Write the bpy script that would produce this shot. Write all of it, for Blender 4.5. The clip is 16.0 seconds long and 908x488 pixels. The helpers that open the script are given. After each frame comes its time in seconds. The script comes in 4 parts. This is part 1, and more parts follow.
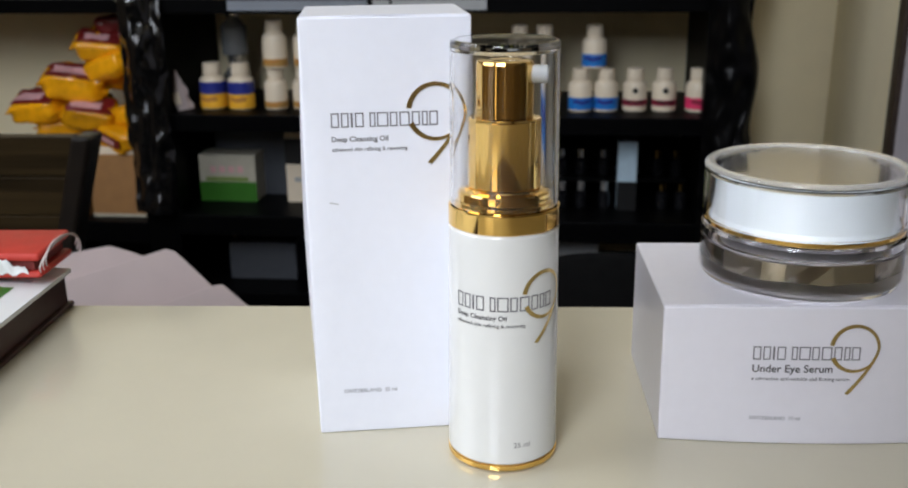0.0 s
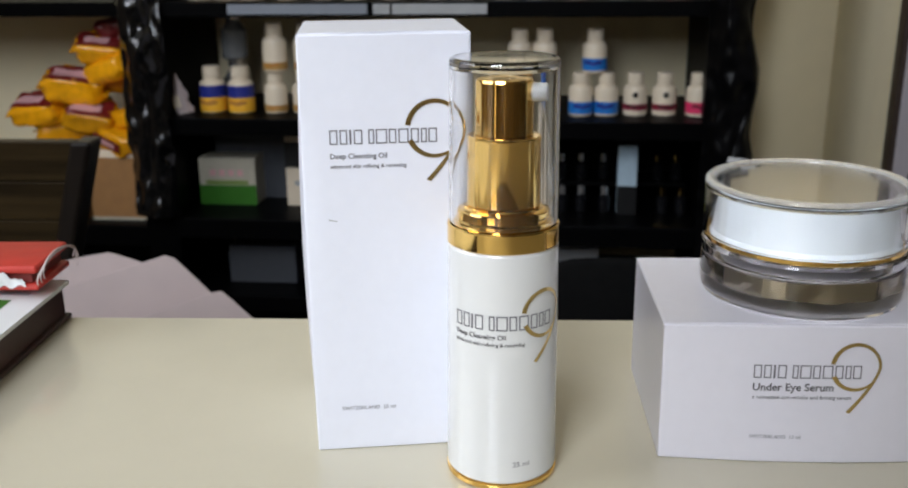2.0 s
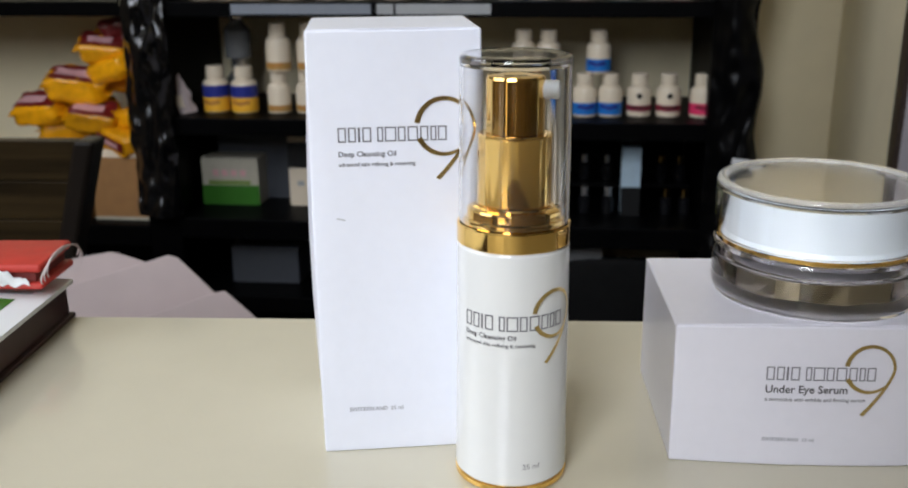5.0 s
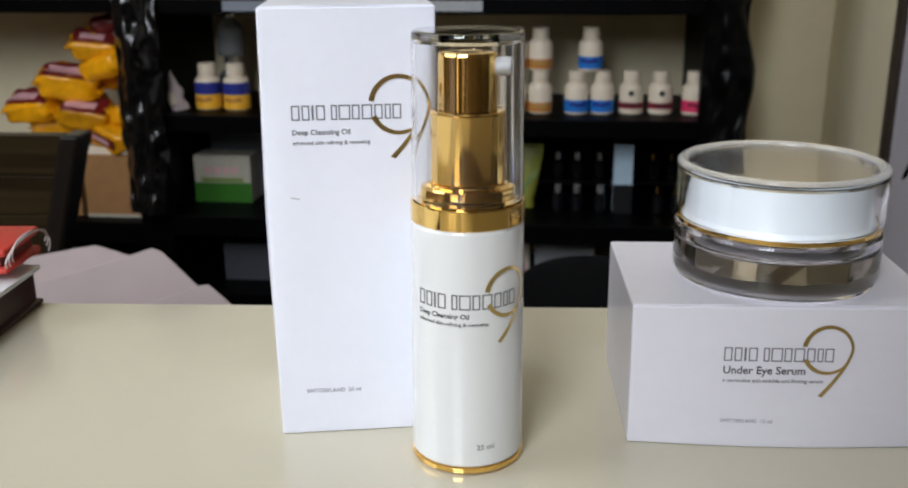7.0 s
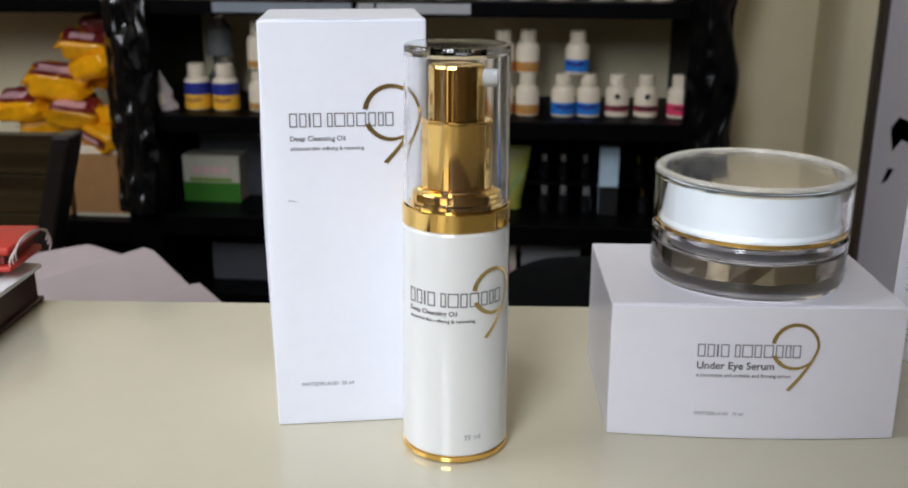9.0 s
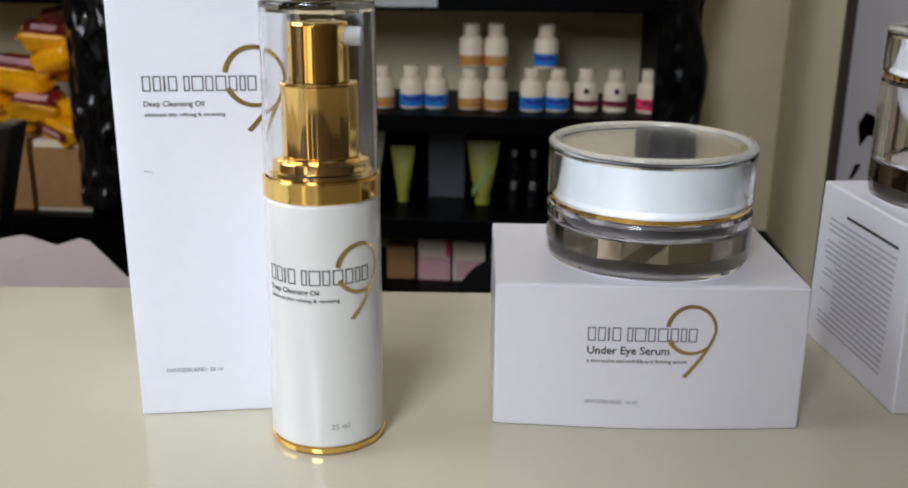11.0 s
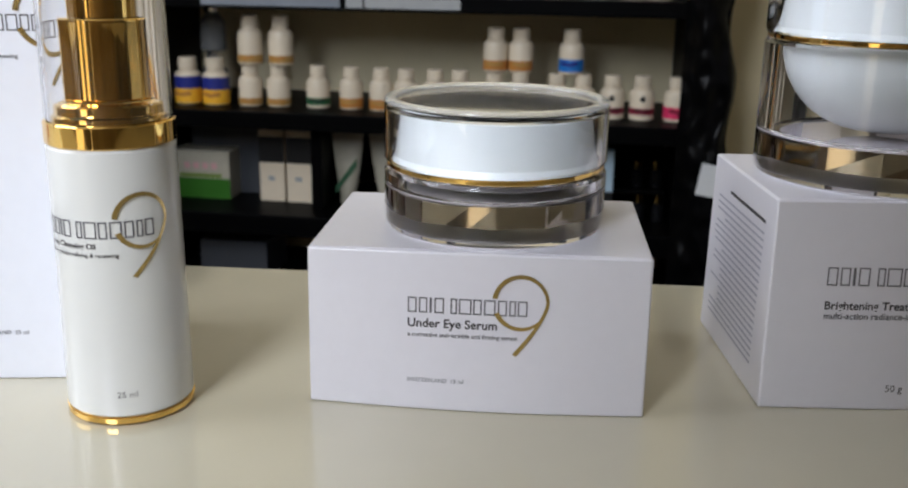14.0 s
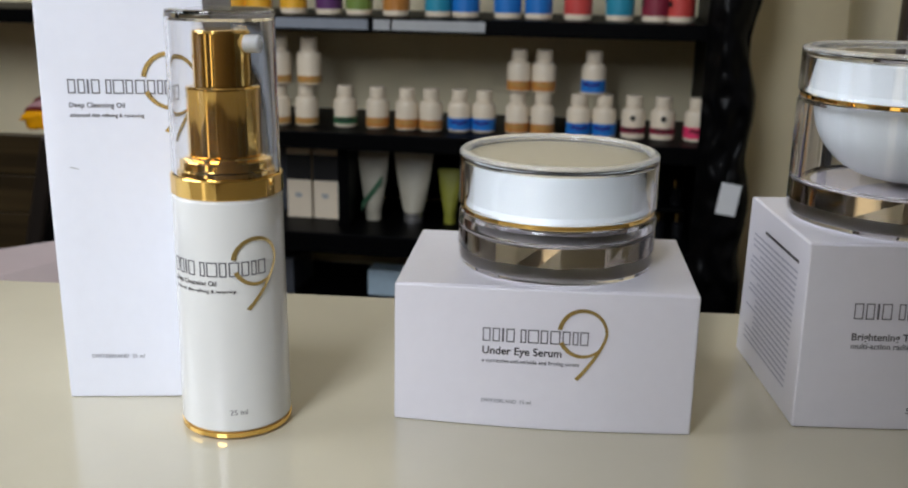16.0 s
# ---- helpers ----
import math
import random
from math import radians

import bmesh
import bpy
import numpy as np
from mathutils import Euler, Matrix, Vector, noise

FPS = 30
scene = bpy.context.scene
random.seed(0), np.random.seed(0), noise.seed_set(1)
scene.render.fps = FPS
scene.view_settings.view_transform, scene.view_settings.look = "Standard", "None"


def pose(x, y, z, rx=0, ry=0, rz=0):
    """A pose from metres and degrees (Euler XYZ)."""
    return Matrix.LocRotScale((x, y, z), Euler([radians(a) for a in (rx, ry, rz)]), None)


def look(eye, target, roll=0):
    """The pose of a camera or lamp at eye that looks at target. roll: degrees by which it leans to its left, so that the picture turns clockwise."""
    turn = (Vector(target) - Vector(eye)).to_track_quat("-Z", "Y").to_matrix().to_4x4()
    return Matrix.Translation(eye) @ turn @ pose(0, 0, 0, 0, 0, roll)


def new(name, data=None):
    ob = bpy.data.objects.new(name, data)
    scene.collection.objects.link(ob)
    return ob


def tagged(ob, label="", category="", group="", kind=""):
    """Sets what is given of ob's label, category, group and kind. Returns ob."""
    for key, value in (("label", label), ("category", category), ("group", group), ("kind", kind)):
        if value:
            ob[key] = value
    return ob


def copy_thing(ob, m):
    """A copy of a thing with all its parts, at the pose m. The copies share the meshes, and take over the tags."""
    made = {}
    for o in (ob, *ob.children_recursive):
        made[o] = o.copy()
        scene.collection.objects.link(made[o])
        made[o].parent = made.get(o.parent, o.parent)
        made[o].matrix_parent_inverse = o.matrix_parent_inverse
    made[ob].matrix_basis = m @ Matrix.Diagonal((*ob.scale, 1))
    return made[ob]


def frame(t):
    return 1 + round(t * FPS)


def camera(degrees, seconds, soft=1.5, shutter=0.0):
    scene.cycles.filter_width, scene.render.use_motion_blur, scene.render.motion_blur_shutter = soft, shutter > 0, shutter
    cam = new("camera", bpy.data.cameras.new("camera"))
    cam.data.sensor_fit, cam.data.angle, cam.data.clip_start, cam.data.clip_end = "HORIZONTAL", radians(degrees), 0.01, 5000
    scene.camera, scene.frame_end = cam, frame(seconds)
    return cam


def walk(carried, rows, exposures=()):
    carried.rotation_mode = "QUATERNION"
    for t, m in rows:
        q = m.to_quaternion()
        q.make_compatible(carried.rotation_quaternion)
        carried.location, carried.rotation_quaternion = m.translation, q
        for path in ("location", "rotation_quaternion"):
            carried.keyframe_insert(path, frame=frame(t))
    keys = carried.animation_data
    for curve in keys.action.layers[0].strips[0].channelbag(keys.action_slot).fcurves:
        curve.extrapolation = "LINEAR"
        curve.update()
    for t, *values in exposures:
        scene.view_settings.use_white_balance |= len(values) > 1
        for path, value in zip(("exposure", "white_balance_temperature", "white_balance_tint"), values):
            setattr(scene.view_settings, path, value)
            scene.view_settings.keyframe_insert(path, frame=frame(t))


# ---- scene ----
cam = camera(50.0, 16.0, soft=2.0)
cam.data.dof.use_dof = True
cam.data.dof.focus_distance = 0.30
cam.data.dof.aperture_fstop = 28.0
PATH = [
    (0, (0.026, 0.006, 0.91), (-0.188, 1.901, 0.306), -0.7),
    (0.5, (0.031, 0.006, 0.914), (-0.184, 1.901, 0.312), -0.7),
    (1, (0.032, 0.007, 0.914), (-0.184, 1.902, 0.311), -0.7),
    (1.5, (0.027, 0.008, 0.913), (-0.187, 1.904, 0.312), -0.7),
    (2, (0.026, 0.009, 0.914), (-0.188, 1.904, 0.313), -0.6),
    (2.5, (0.025, 0.009, 0.913), (-0.189, 1.904, 0.311), -0.6),
    (3, (0.026, 0.009, 0.915), (-0.189, 1.905, 0.316), -0.6),
    (3.5, (0.023, 0.009, 0.914), (-0.19, 1.906, 0.316), -0.6),
    (4, (0.023, 0.013, 0.913), (-0.192, 1.909, 0.314), -0.5),
    (6.5, (0.03, 0.01, 0.912), (-0.19, 1.906, 0.313), -0.5),
    (7, (0.036, 0.013, 0.906), (-0.18, 1.909, 0.309), -0.4),
    (7.5, (0.039, 0.0, 0.915), (-0.173, 1.895, 0.313), -0.5),
    (8, (0.037, -0.002, 0.913), (-0.17, 1.894, 0.314), -0.4),
    (10.5, (0.038, 0.001, 0.908), (-0.124, 1.905, 0.317), 0.4),
    (10.6, (0.042, 0.002, 0.906), (-0.121, 1.906, 0.316), 0.3),
    (11, (0.068, 0.019, 0.898), (-0.093, 1.921, 0.302), 0.5),
    (11.1, (0.076, 0.024, 0.891), (-0.088, 1.927, 0.298), 0.6),
    (11.5, (0.099, 0.039, 0.87), (-0.08, 1.94, 0.277), 0.6),
    (12, (0.11, 0.062, 0.858), (-0.104, 1.959, 0.261), 0.8),
    (12.3, (0.118, 0.071, 0.856), (-0.112, 1.967, 0.261), 1.1),
    (12.5, (0.129, 0.07, 0.863), (-0.108, 1.963, 0.265), 1.0),
    (12.7, (0.136, 0.062, 0.871), (-0.11, 1.956, 0.276), 1.0),
    (13, (0.137, 0.052, 0.874), (-0.122, 1.946, 0.285), 0.9),
    (13.3, (0.137, 0.051, 0.877), (-0.128, 1.946, 0.295), 1.0),
    (13.5, (0.14, 0.051, 0.88), (-0.133, 1.945, 0.299), 0.8),
    (14, (0.132, 0.045, 0.878), (-0.148, 1.942, 0.31), 0.9),
    (14.5, (0.131, 0.04, 0.88), (-0.161, 1.938, 0.319), 0.9),
    (15, (0.128, 0.031, 0.88), (-0.169, 1.931, 0.332), 1.0),
    (15.5, (0.13, 0.026, 0.884), (-0.177, 1.926, 0.339), 1.0),
    (16, (0.12, 0.011, 0.895), (-0.19, 1.91, 0.35), 0.9),
]
walk(cam, [(t, look(eye, target, roll)) for t, eye, target, roll in PATH],
     exposures=[(0, 0.0), (10.5, -0.01), (11.0, -0.06), (11.5, -0.21), (12.0, -0.27), (12.5, -0.18), (13.0, -0.05), (13.5, 0.04), (14.5, 0.04), (16.0, -0.04)])

# ---- light ----
world = bpy.data.worlds.new("world")
world.use_nodes = True
scene.world = world
sky = world.node_tree.nodes.new("ShaderNodeTexSky")
sky.sky_type, sky.sun_disc = "NISHITA", False
sky.sun_elevation, sky.sun_rotation = radians(40), radians(200)
back = world.node_tree.nodes["Background"]
world.node_tree.links.new(sky.outputs["Color"], back.inputs["Color"])
back.inputs["Strength"].default_value = 0.1


def window_light(x, y, z, target, w, h, power, colour):
    """An area lamp: daylight entering at a window's opening, or an added strip of light."""
    data = bpy.data.lights.new("window_light", "AREA")
    data.shape, data.size, data.size_y, data.energy, data.color = "RECTANGLE", w, h, power, colour
    lamp = new("window_light", data)
    lamp.matrix_world = look((x, y, z), target)
    return lamp


window_light(-0.335, -1.07, 1.90, (-0.25, 0.8, 0.95), 0.53, 1.1, 31, (0.845, 0.90, 1.0))
window_light(-1.47, 0.15, 1.85, (-0.4, 1.4, 0.9), 1.2, 1.1, 19, (0.885, 0.92, 1.0))
# unseen strips of light below the front window, added to streak the gold's reflections
window_light(-0.66, -1.09, 0.70, (-0.66, 0.3, 0.75), 0.30, 0.9, 0.9, (1.0, 0.86, 0.62))
window_light(0.03, -1.09, 0.70, (0.03, 0.3, 0.75), 0.16, 0.9, 0.5, (1.0, 0.93, 0.80))

# ---- materials ----


def material(name, colour, rough=0.5, metal=0.0, grain=0.0, scale=40.0, bump=0.0, coat=0.0, stain=0.0, vary=0.0, stretch=None, **more):
    """A surface with grain at a fine scale, stains at a coarse one, and a little relief."""
    m = bpy.data.materials.new(name)
    m.use_nodes = True
    t = m.node_tree
    b = t.nodes["Principled BSDF"]
    b.inputs["Base Color"].default_value = (*colour, 1)
    b.inputs["Roughness"].default_value = rough
    b.inputs["Metallic"].default_value = metal
    b.inputs["Coat Weight"].default_value = coat
    for key, value in more.items():
        b.inputs[key.replace("_", " ")].default_value = value
    place = t.nodes.new("ShaderNodeTexCoord").outputs["Object"]
    if stretch:
        mapping = t.nodes.new("ShaderNodeMapping")
        mapping.inputs["Scale"].default_value = stretch
        t.links.new(place, mapping.inputs["Vector"])
        place = mapping.outputs["Vector"]
    def cloud(size, detail):
        n = t.nodes.new("ShaderNodeTexNoise")
        n.inputs["Scale"].default_value, n.inputs["Detail"].default_value = size, detail
        t.links.new(place, n.inputs["Vector"])
        return n.outputs["Fac"]
    def ranged(source, low, high):
        n = t.nodes.new("ShaderNodeMapRange")
        n.inputs["From Min"].default_value, n.inputs["From Max"].default_value = 0.25, 0.75
        n.inputs["To Min"].default_value, n.inputs["To Max"].default_value = low, high
        t.links.new(source, n.inputs["Value"])
        return n.outputs["Result"]
    value = None
    if grain or stain or vary:
        fine = ranged(cloud(scale, 6), 1 - grain, 1 + grain)
        coarse = ranged(cloud(scale / 9, 3), 1 - stain, 1 + stain)
        n = t.nodes.new("ShaderNodeMath")
        n.operation = "MULTIPLY"
        t.links.new(fine, n.inputs[0]), t.links.new(coarse, n.inputs[1])
        value = n.outputs[0]
        if vary:
            info = t.nodes.new("ShaderNodeObjectInfo")
            r = t.nodes.new("ShaderNodeMapRange")
            r.inputs["To Min"].default_value, r.inputs["To Max"].default_value = 1 - vary, 1 + vary
            t.links.new(info.outputs["Random"], r.inputs["Value"])
            k = t.nodes.new("ShaderNodeMath")
            k.operation = "MULTIPLY"
            t.links.new(value, k.inputs[0]), t.links.new(r.outputs["Result"], k.inputs[1])
            value = k.outputs[0]
        hsv = t.nodes.new("ShaderNodeHueSaturation")
        hsv.inputs["Color"].default_value = (*colour, 1)
        t.links.new(value, hsv.inputs["Value"])
        t.links.new(hsv.outputs["Color"], b.inputs["Base Color"])
        t.links.new(ranged(cloud(scale / 4, 4), max(rough * 0.9, 0.02), min(rough * 1.12, 1)), b.inputs["Roughness"])
    if bump:
        n = t.nodes.new("ShaderNodeBump")
        n.inputs["Strength"].default_value, n.inputs["Distance"].default_value = 1.0, bump
        t.links.new(cloud(scale, 5), n.inputs["Height"])
        t.links.new(n.outputs["Normal"], b.inputs["Normal"])
    return m


def clear(name, tint=(1, 1, 1), rough=0.02):
    return material(name, tint, rough, Transmission_Weight=1.0, IOR=1.47)


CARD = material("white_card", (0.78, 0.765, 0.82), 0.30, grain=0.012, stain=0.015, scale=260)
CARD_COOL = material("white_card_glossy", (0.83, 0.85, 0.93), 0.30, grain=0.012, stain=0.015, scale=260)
DESK = material("cream_laminate", (0.56, 0.517, 0.395), 0.16, grain=0.015, stain=0.04, scale=60, coat=0.35)
DESK_EDGE = material("cream_edge_band", (0.62, 0.58, 0.46), 0.3, grain=0.03, scale=60)
GOLD = material("polished_gold", (0.93, 0.61, 0.19), 0.07, 1.0, grain=0.02, scale=200)
FOIL = material("gold_foil", (0.80, 0.61, 0.27), 0.22, 1.0, grain=0.05, scale=900)
INK = material("grey_ink", (0.06, 0.055, 0.06), 0.6)
INK_MID = material("dark_grey_ink", (0.13, 0.125, 0.14), 0.5)
INK_SOFT = material("soft_grey_ink", (0.12, 0.115, 0.13), 0.6)
INK_SMALL = material("small_print_ink", (0.46, 0.45, 0.53), 0.6)
INK_PALE = material("pale_grey_ink", (0.24, 0.24, 0.27), 0.6)
WHITE = material("white_lacquer", (0.75, 0.755, 0.735), 0.12, grain=0.01, scale=120, coat=0.5)
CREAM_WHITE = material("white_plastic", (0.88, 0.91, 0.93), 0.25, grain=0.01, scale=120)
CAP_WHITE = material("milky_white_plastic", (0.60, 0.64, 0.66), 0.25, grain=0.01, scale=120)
ACRYLIC = clear("clear_acrylic")
CAP_CLEAR = clear("clear_thin_plastic")
RIM_HIGHLIGHT = material("rim_highlight_acrylic", (0.88, 0.88, 0.86), 0.16, grain=0.01, scale=90, Transmission_Weight=0.85, IOR=1.47)
FOOT_GLOW = material("foot_see_through_tone", (0.66, 0.63, 0.65), 0.3, grain=0.03, scale=150)
PLATE_LIGHTENED = material("lightened_plate_top", (0.50, 0.47, 0.50), 0.35, grain=0.02, scale=150)
LID_DISC = material("satin_lid_disc", (0.77, 0.74, 0.71), 0.07, 0.9, grain=0.03, scale=150)
MIRROR = material("mirrored_plate", (0.40, 0.355, 0.29), 0.06, 1.0, grain=0.05, scale=120)
SILVER = material("silver_disc", (0.74, 0.72, 0.70), 0.16, 0.9, grain=0.03, scale=150)
BLACK = material("black_shelf_board", (0.0012, 0.0012, 0.0014), 0.45, grain=0.2, stain=0.2, scale=25, bump=0.0003, Specular_IOR_Level=0.04)
FILM = material("black_plastic_film", (0.003, 0.003, 0.0032), 0.13, grain=0.2, scale=30, Specular_IOR_Level=0.6)
FILM_DULL = material("dull_black_plastic_film", (0.0015, 0.0015, 0.0017), 0.3, grain=0.2, scale=30, Specular_IOR_Level=0.12)
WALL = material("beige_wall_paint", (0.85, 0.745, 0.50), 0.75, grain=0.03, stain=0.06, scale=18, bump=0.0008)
# unseen walls, kept dark to lower the fill light and sharpen reflections
WALL_DARKENED = material("darkened_room_wall", (0.15, 0.135, 0.11), 0.8, grain=0.03, stain=0.05, scale=18, bump=0.0008)
# unseen brown walls; their upright stripes are added for the gold to reflect
STRIPED_WALL = material("reflected_striped_wall", (0.20, 0.145, 0.09), 0.4, grain=0.8, stain=0.3, scale=11, stretch=(1.0, 1.0, 0.06))
CEIL = material("ceiling_paint", (0.72, 0.69, 0.62), 0.85, grain=0.02, stain=0.04, scale=12)
FLOOR = material("dark_floor_tile", (0.10, 0.09, 0.085), 0.35, grain=0.1, stain=0.2, scale=14)
WOOD_RED = material("reddish_brown_wood", (0.115, 0.030, 0.012), 0.4, grain=0.8, stain=0.7, scale=14, bump=0.0004, coat=0.0, Specular_IOR_Level=0.2, stretch=(0.25, 1.0, 7.0))
WOOD_EDGE = material("near_black_wood", (0.010, 0.007, 0.005), 0.35, grain=0.3, scale=30)
WOOD = material("dark_brown_wood", (0.028, 0.018, 0.007), 0.4, grain=0.8, stain=0.7, scale=14, bump=0.0004, coat=0.0, Specular_IOR_Level=0.2, stretch=(0.25, 1.0, 7.0))
LEATHER = material("dark_brown_cover", (0.040, 0.011, 0.008), 0.45, grain=0.2, scale=60, bump=0.0003)
PAPER = material("magazine_paper", (0.72, 0.73, 0.72), 0.4, grain=0.02, stain=0.05, scale=60)
RED = material("red_cloth", (0.48, 0.035, 0.022), 0.55, grain=0.12, stain=0.15, scale=120, bump=0.0004)
RED_PAGES = material("red_page_edges", (0.16, 0.02, 0.016), 0.7, grain=0.2, scale=200)
PINK_PAPER = material("pinkish_wrapping_paper", (0.50, 0.41, 0.39), 0.6, grain=0.05, stain=0.1, scale=30, bump=0.0006)
CARTON = material("brown_cardboard", (0.30, 0.15, 0.05), 0.75, grain=0.1, stain=0.15, scale=40, bump=0.0004)
CHAIR_BLACK = material("black_chair_fabric", (0.004, 0.004, 0.004), 0.8, grain=0.2, scale=200, bump=0.0003, Specular_IOR_Level=0.1)
YELLOW = material("yellow_glossy_wrapper", (0.78, 0.34, 0.005), 0.2, grain=0.1, stain=0.3, scale=90, bump=0.0016, vary=0.25)
MAROON = material("maroon_print", (0.16, 0.012, 0.012), 0.3, grain=0.1, scale=80)
FRAME = material("dark_wooden_frame", (0.035, 0.022, 0.015), 0.35, grain=0.2, scale=40)
POSTER = material("lavender_poster", (0.62, 0.58, 0.61), 0.35, grain=0.03, stain=0.12, scale=14)
BOTTLE_WHITE = material("white_bottle_plastic", (0.72, 0.62, 0.47), 0.3, grain=0.02, scale=80, vary=0.05)
GLASS_DARK = material("smoked_glass", (0.006, 0.006, 0.007), 0.12, 0.0, grain=0.1, scale=80)
GREY_GLASS = material("grey_translucent_glass", (0.30, 0.31, 0.31), 0.15, grain=0.05, scale=80, Transmission_Weight=0.45, IOR=1.45)
GREY_LABEL = material("grey_label_strip", (0.20, 0.22, 0.25), 0.4, grain=0.05, stain=0.15, scale=40)
HUES = {
    "blue": (0.012, 0.16, 0.50), "navy": (0.02, 0.03, 0.22), "yellow": (0.80, 0.42, 0.03), "orange": (0.46, 0.19, 0.04),
    "bronze": (0.42, 0.24, 0.07), "green": (0.02, 0.10, 0.04), "maroon": (0.22, 0.02, 0.04), "pink": (0.72, 0.04, 0.13),
    "purple": (0.10, 0.03, 0.12), "olive": (0.16, 0.24, 0.05), "teal": (0.02, 0.25, 0.36), "red": (0.55, 0.06, 0.05),
    # leaf, beige and the darkest grey have the lower shelves' shade in their colour
    "black": (0.01, 0.01, 0.01), "lime": (0.25, 0.255, 0.035), "leaf": (0.035, 0.15, 0.016), "pale blue": (0.45, 0.58, 0.66),
    "charcoal": (0.06, 0.065, 0.075), "rose": (0.62, 0.35, 0.36), "grey": (0.35, 0.36, 0.36), "beige": (0.44, 0.41, 0.32)}
PRINT = {k: material("print_" + k.replace(" ", "_"), v, 0.35, grain=0.06, stain=0.05, scale=90) for k, v in HUES.items()}

# ---- builders ----


def finish(name, bm, mat, smooth=None):
    bmesh.ops.recalc_face_normals(bm, faces=bm.faces)
    soft = bm.faces.layers.int.get("soft") is not None
    me = bpy.data.meshes.new(name)
    bm.to_mesh(me)
    bm.free()
    me.materials.append(mat)
    if smooth is not None:
        me.polygons.foreach_set("use_smooth", [True] * len(me.polygons))
        me.set_sharp_from_angle(angle=radians(60 if soft else smooth))
    return me


def part(name, bm, mat, parent=None, label="", smooth=18, at=None):
    ob = new(name, finish(name, bm, mat, smooth))
    if at is not None:
        ob.matrix_basis = at
    ob.parent = parent
    return tagged(ob, label)


def thing(name, m, label, category, group="", kind=""):
    ob = new(name)
    ob.empty_display_size = 0.02
    ob.matrix_basis = m
    return tagged(ob, label, category, group, kind)


def block(x0, x1, y0, y1, z0, z1, bevel=0.0, steps=2):
    bm = bmesh.new()
    bmesh.ops.create_cube(bm, size=1)
    for v in bm.verts:
        v.co = Vector((x0 if v.co.x < 0 else x1, y0 if v.co.y < 0 else y1, z0 if v.co.z < 0 else z1))
    if bevel:
        bmesh.ops.bevel(bm, geom=bm.edges[:], offset=bevel, segments=steps, affect="EDGES", profile=0.5)
    return bm


def lathe(profile, n=72):
    """Turns an outline of (radius, height) pairs; the ends close on the axis where their radius is 0."""
    bm = bmesh.new()
    rings = []
    for r, z in profile:
        if r <= 0:
            rings.append([bm.verts.new((0, 0, z))])
        else:
            rings.append([bm.verts.new((r * math.cos(2 * math.pi * k / n), r * math.sin(2 * math.pi * k / n), z)) for k in range(n)])
    for a, b in zip(rings, rings[1:]):
        for k in range(n):
            q = (k + 1) % n
            if len(a) == 1 and len(b) == 1:
                continue
            if len(a) == 1:
                bm.faces.new((a[0], b[k], b[q]))
            elif len(b) == 1:
                bm.faces.new((a[k], b[0], a[q]))
            else:
                bm.faces.new((a[k], b[k], b[q], a[q]))
    return bm


def wavy(bm, amount, seed):
    """Uneven radius round the axis, added so that smooth gold shows striped reflections."""
    for v in bm.verts:
        a = math.atan2(v.co.y, v.co.x)
        k = 1 + amount * noise.noise(Vector((5 * math.cos(a), 5 * math.sin(a), seed)))
        v.co.x, v.co.y = v.co.x * k, v.co.y * k
    return bm


def ring_lathe(profile, n):
    bm = bmesh.new()
    rings = [[bm.verts.new((r * math.cos(2 * math.pi * k / n), r * math.sin(2 * math.pi * k / n), z)) for k in range(n)] for r, z in profile]
    for a, b in zip(rings, rings[1:] + rings[:1]):
        for k in range(n):
            q = (k + 1) % n
            bm.faces.new((a[k], b[k], b[q], a[q]))
    return bm


def grid_sheet(nx, ny, place, thick=0.0):
    """A sheet of nx by ny cells, place(u, v) -> point, thickened along its normals."""
    bm = bmesh.new()
    bm.faces.layers.int.new("soft")
    rows = [[bm.verts.new(place(i / nx, j / ny)) for i in range(nx + 1)] for j in range(ny + 1)]
    for j in range(ny):
        for i in range(nx):
            bm.faces.new((rows[j][i], rows[j][i + 1], rows[j + 1][i + 1], rows[j + 1][i]))
    if thick:
        bmesh.ops.recalc_face_normals(bm, faces=bm.faces)
        bmesh.ops.solidify(bm, geom=bm.faces[:], thickness=thick)
    return bm


def text_bm(words, width, bold=0.0):
    """Words in the built-in font as a mesh in the x-z plane, width metres long, starting at x = 0, their middle at z = 0."""
    curve = bpy.data.curves.new("words", "FONT")
    curve.body, curve.size, curve.resolution_u, curve.offset = words, 1.0, 3, bold
    ob = new("words", curve)
    bpy.context.view_layer.update()
    me = bpy.data.meshes.new_from_object(ob.evaluated_get(bpy.context.evaluated_depsgraph_get()))
    bpy.data.objects.remove(ob)
    bm = bmesh.new()
    bm.from_mesh(me)
    xs = [v.co.x for v in bm.verts]
    k = width / (max(xs) - min(xs))
    low = min(xs)
    for v in bm.verts:
        v.co = Vector(((v.co.x - low) * k, 0, (v.co.y - 0.34) * k))
    return bm


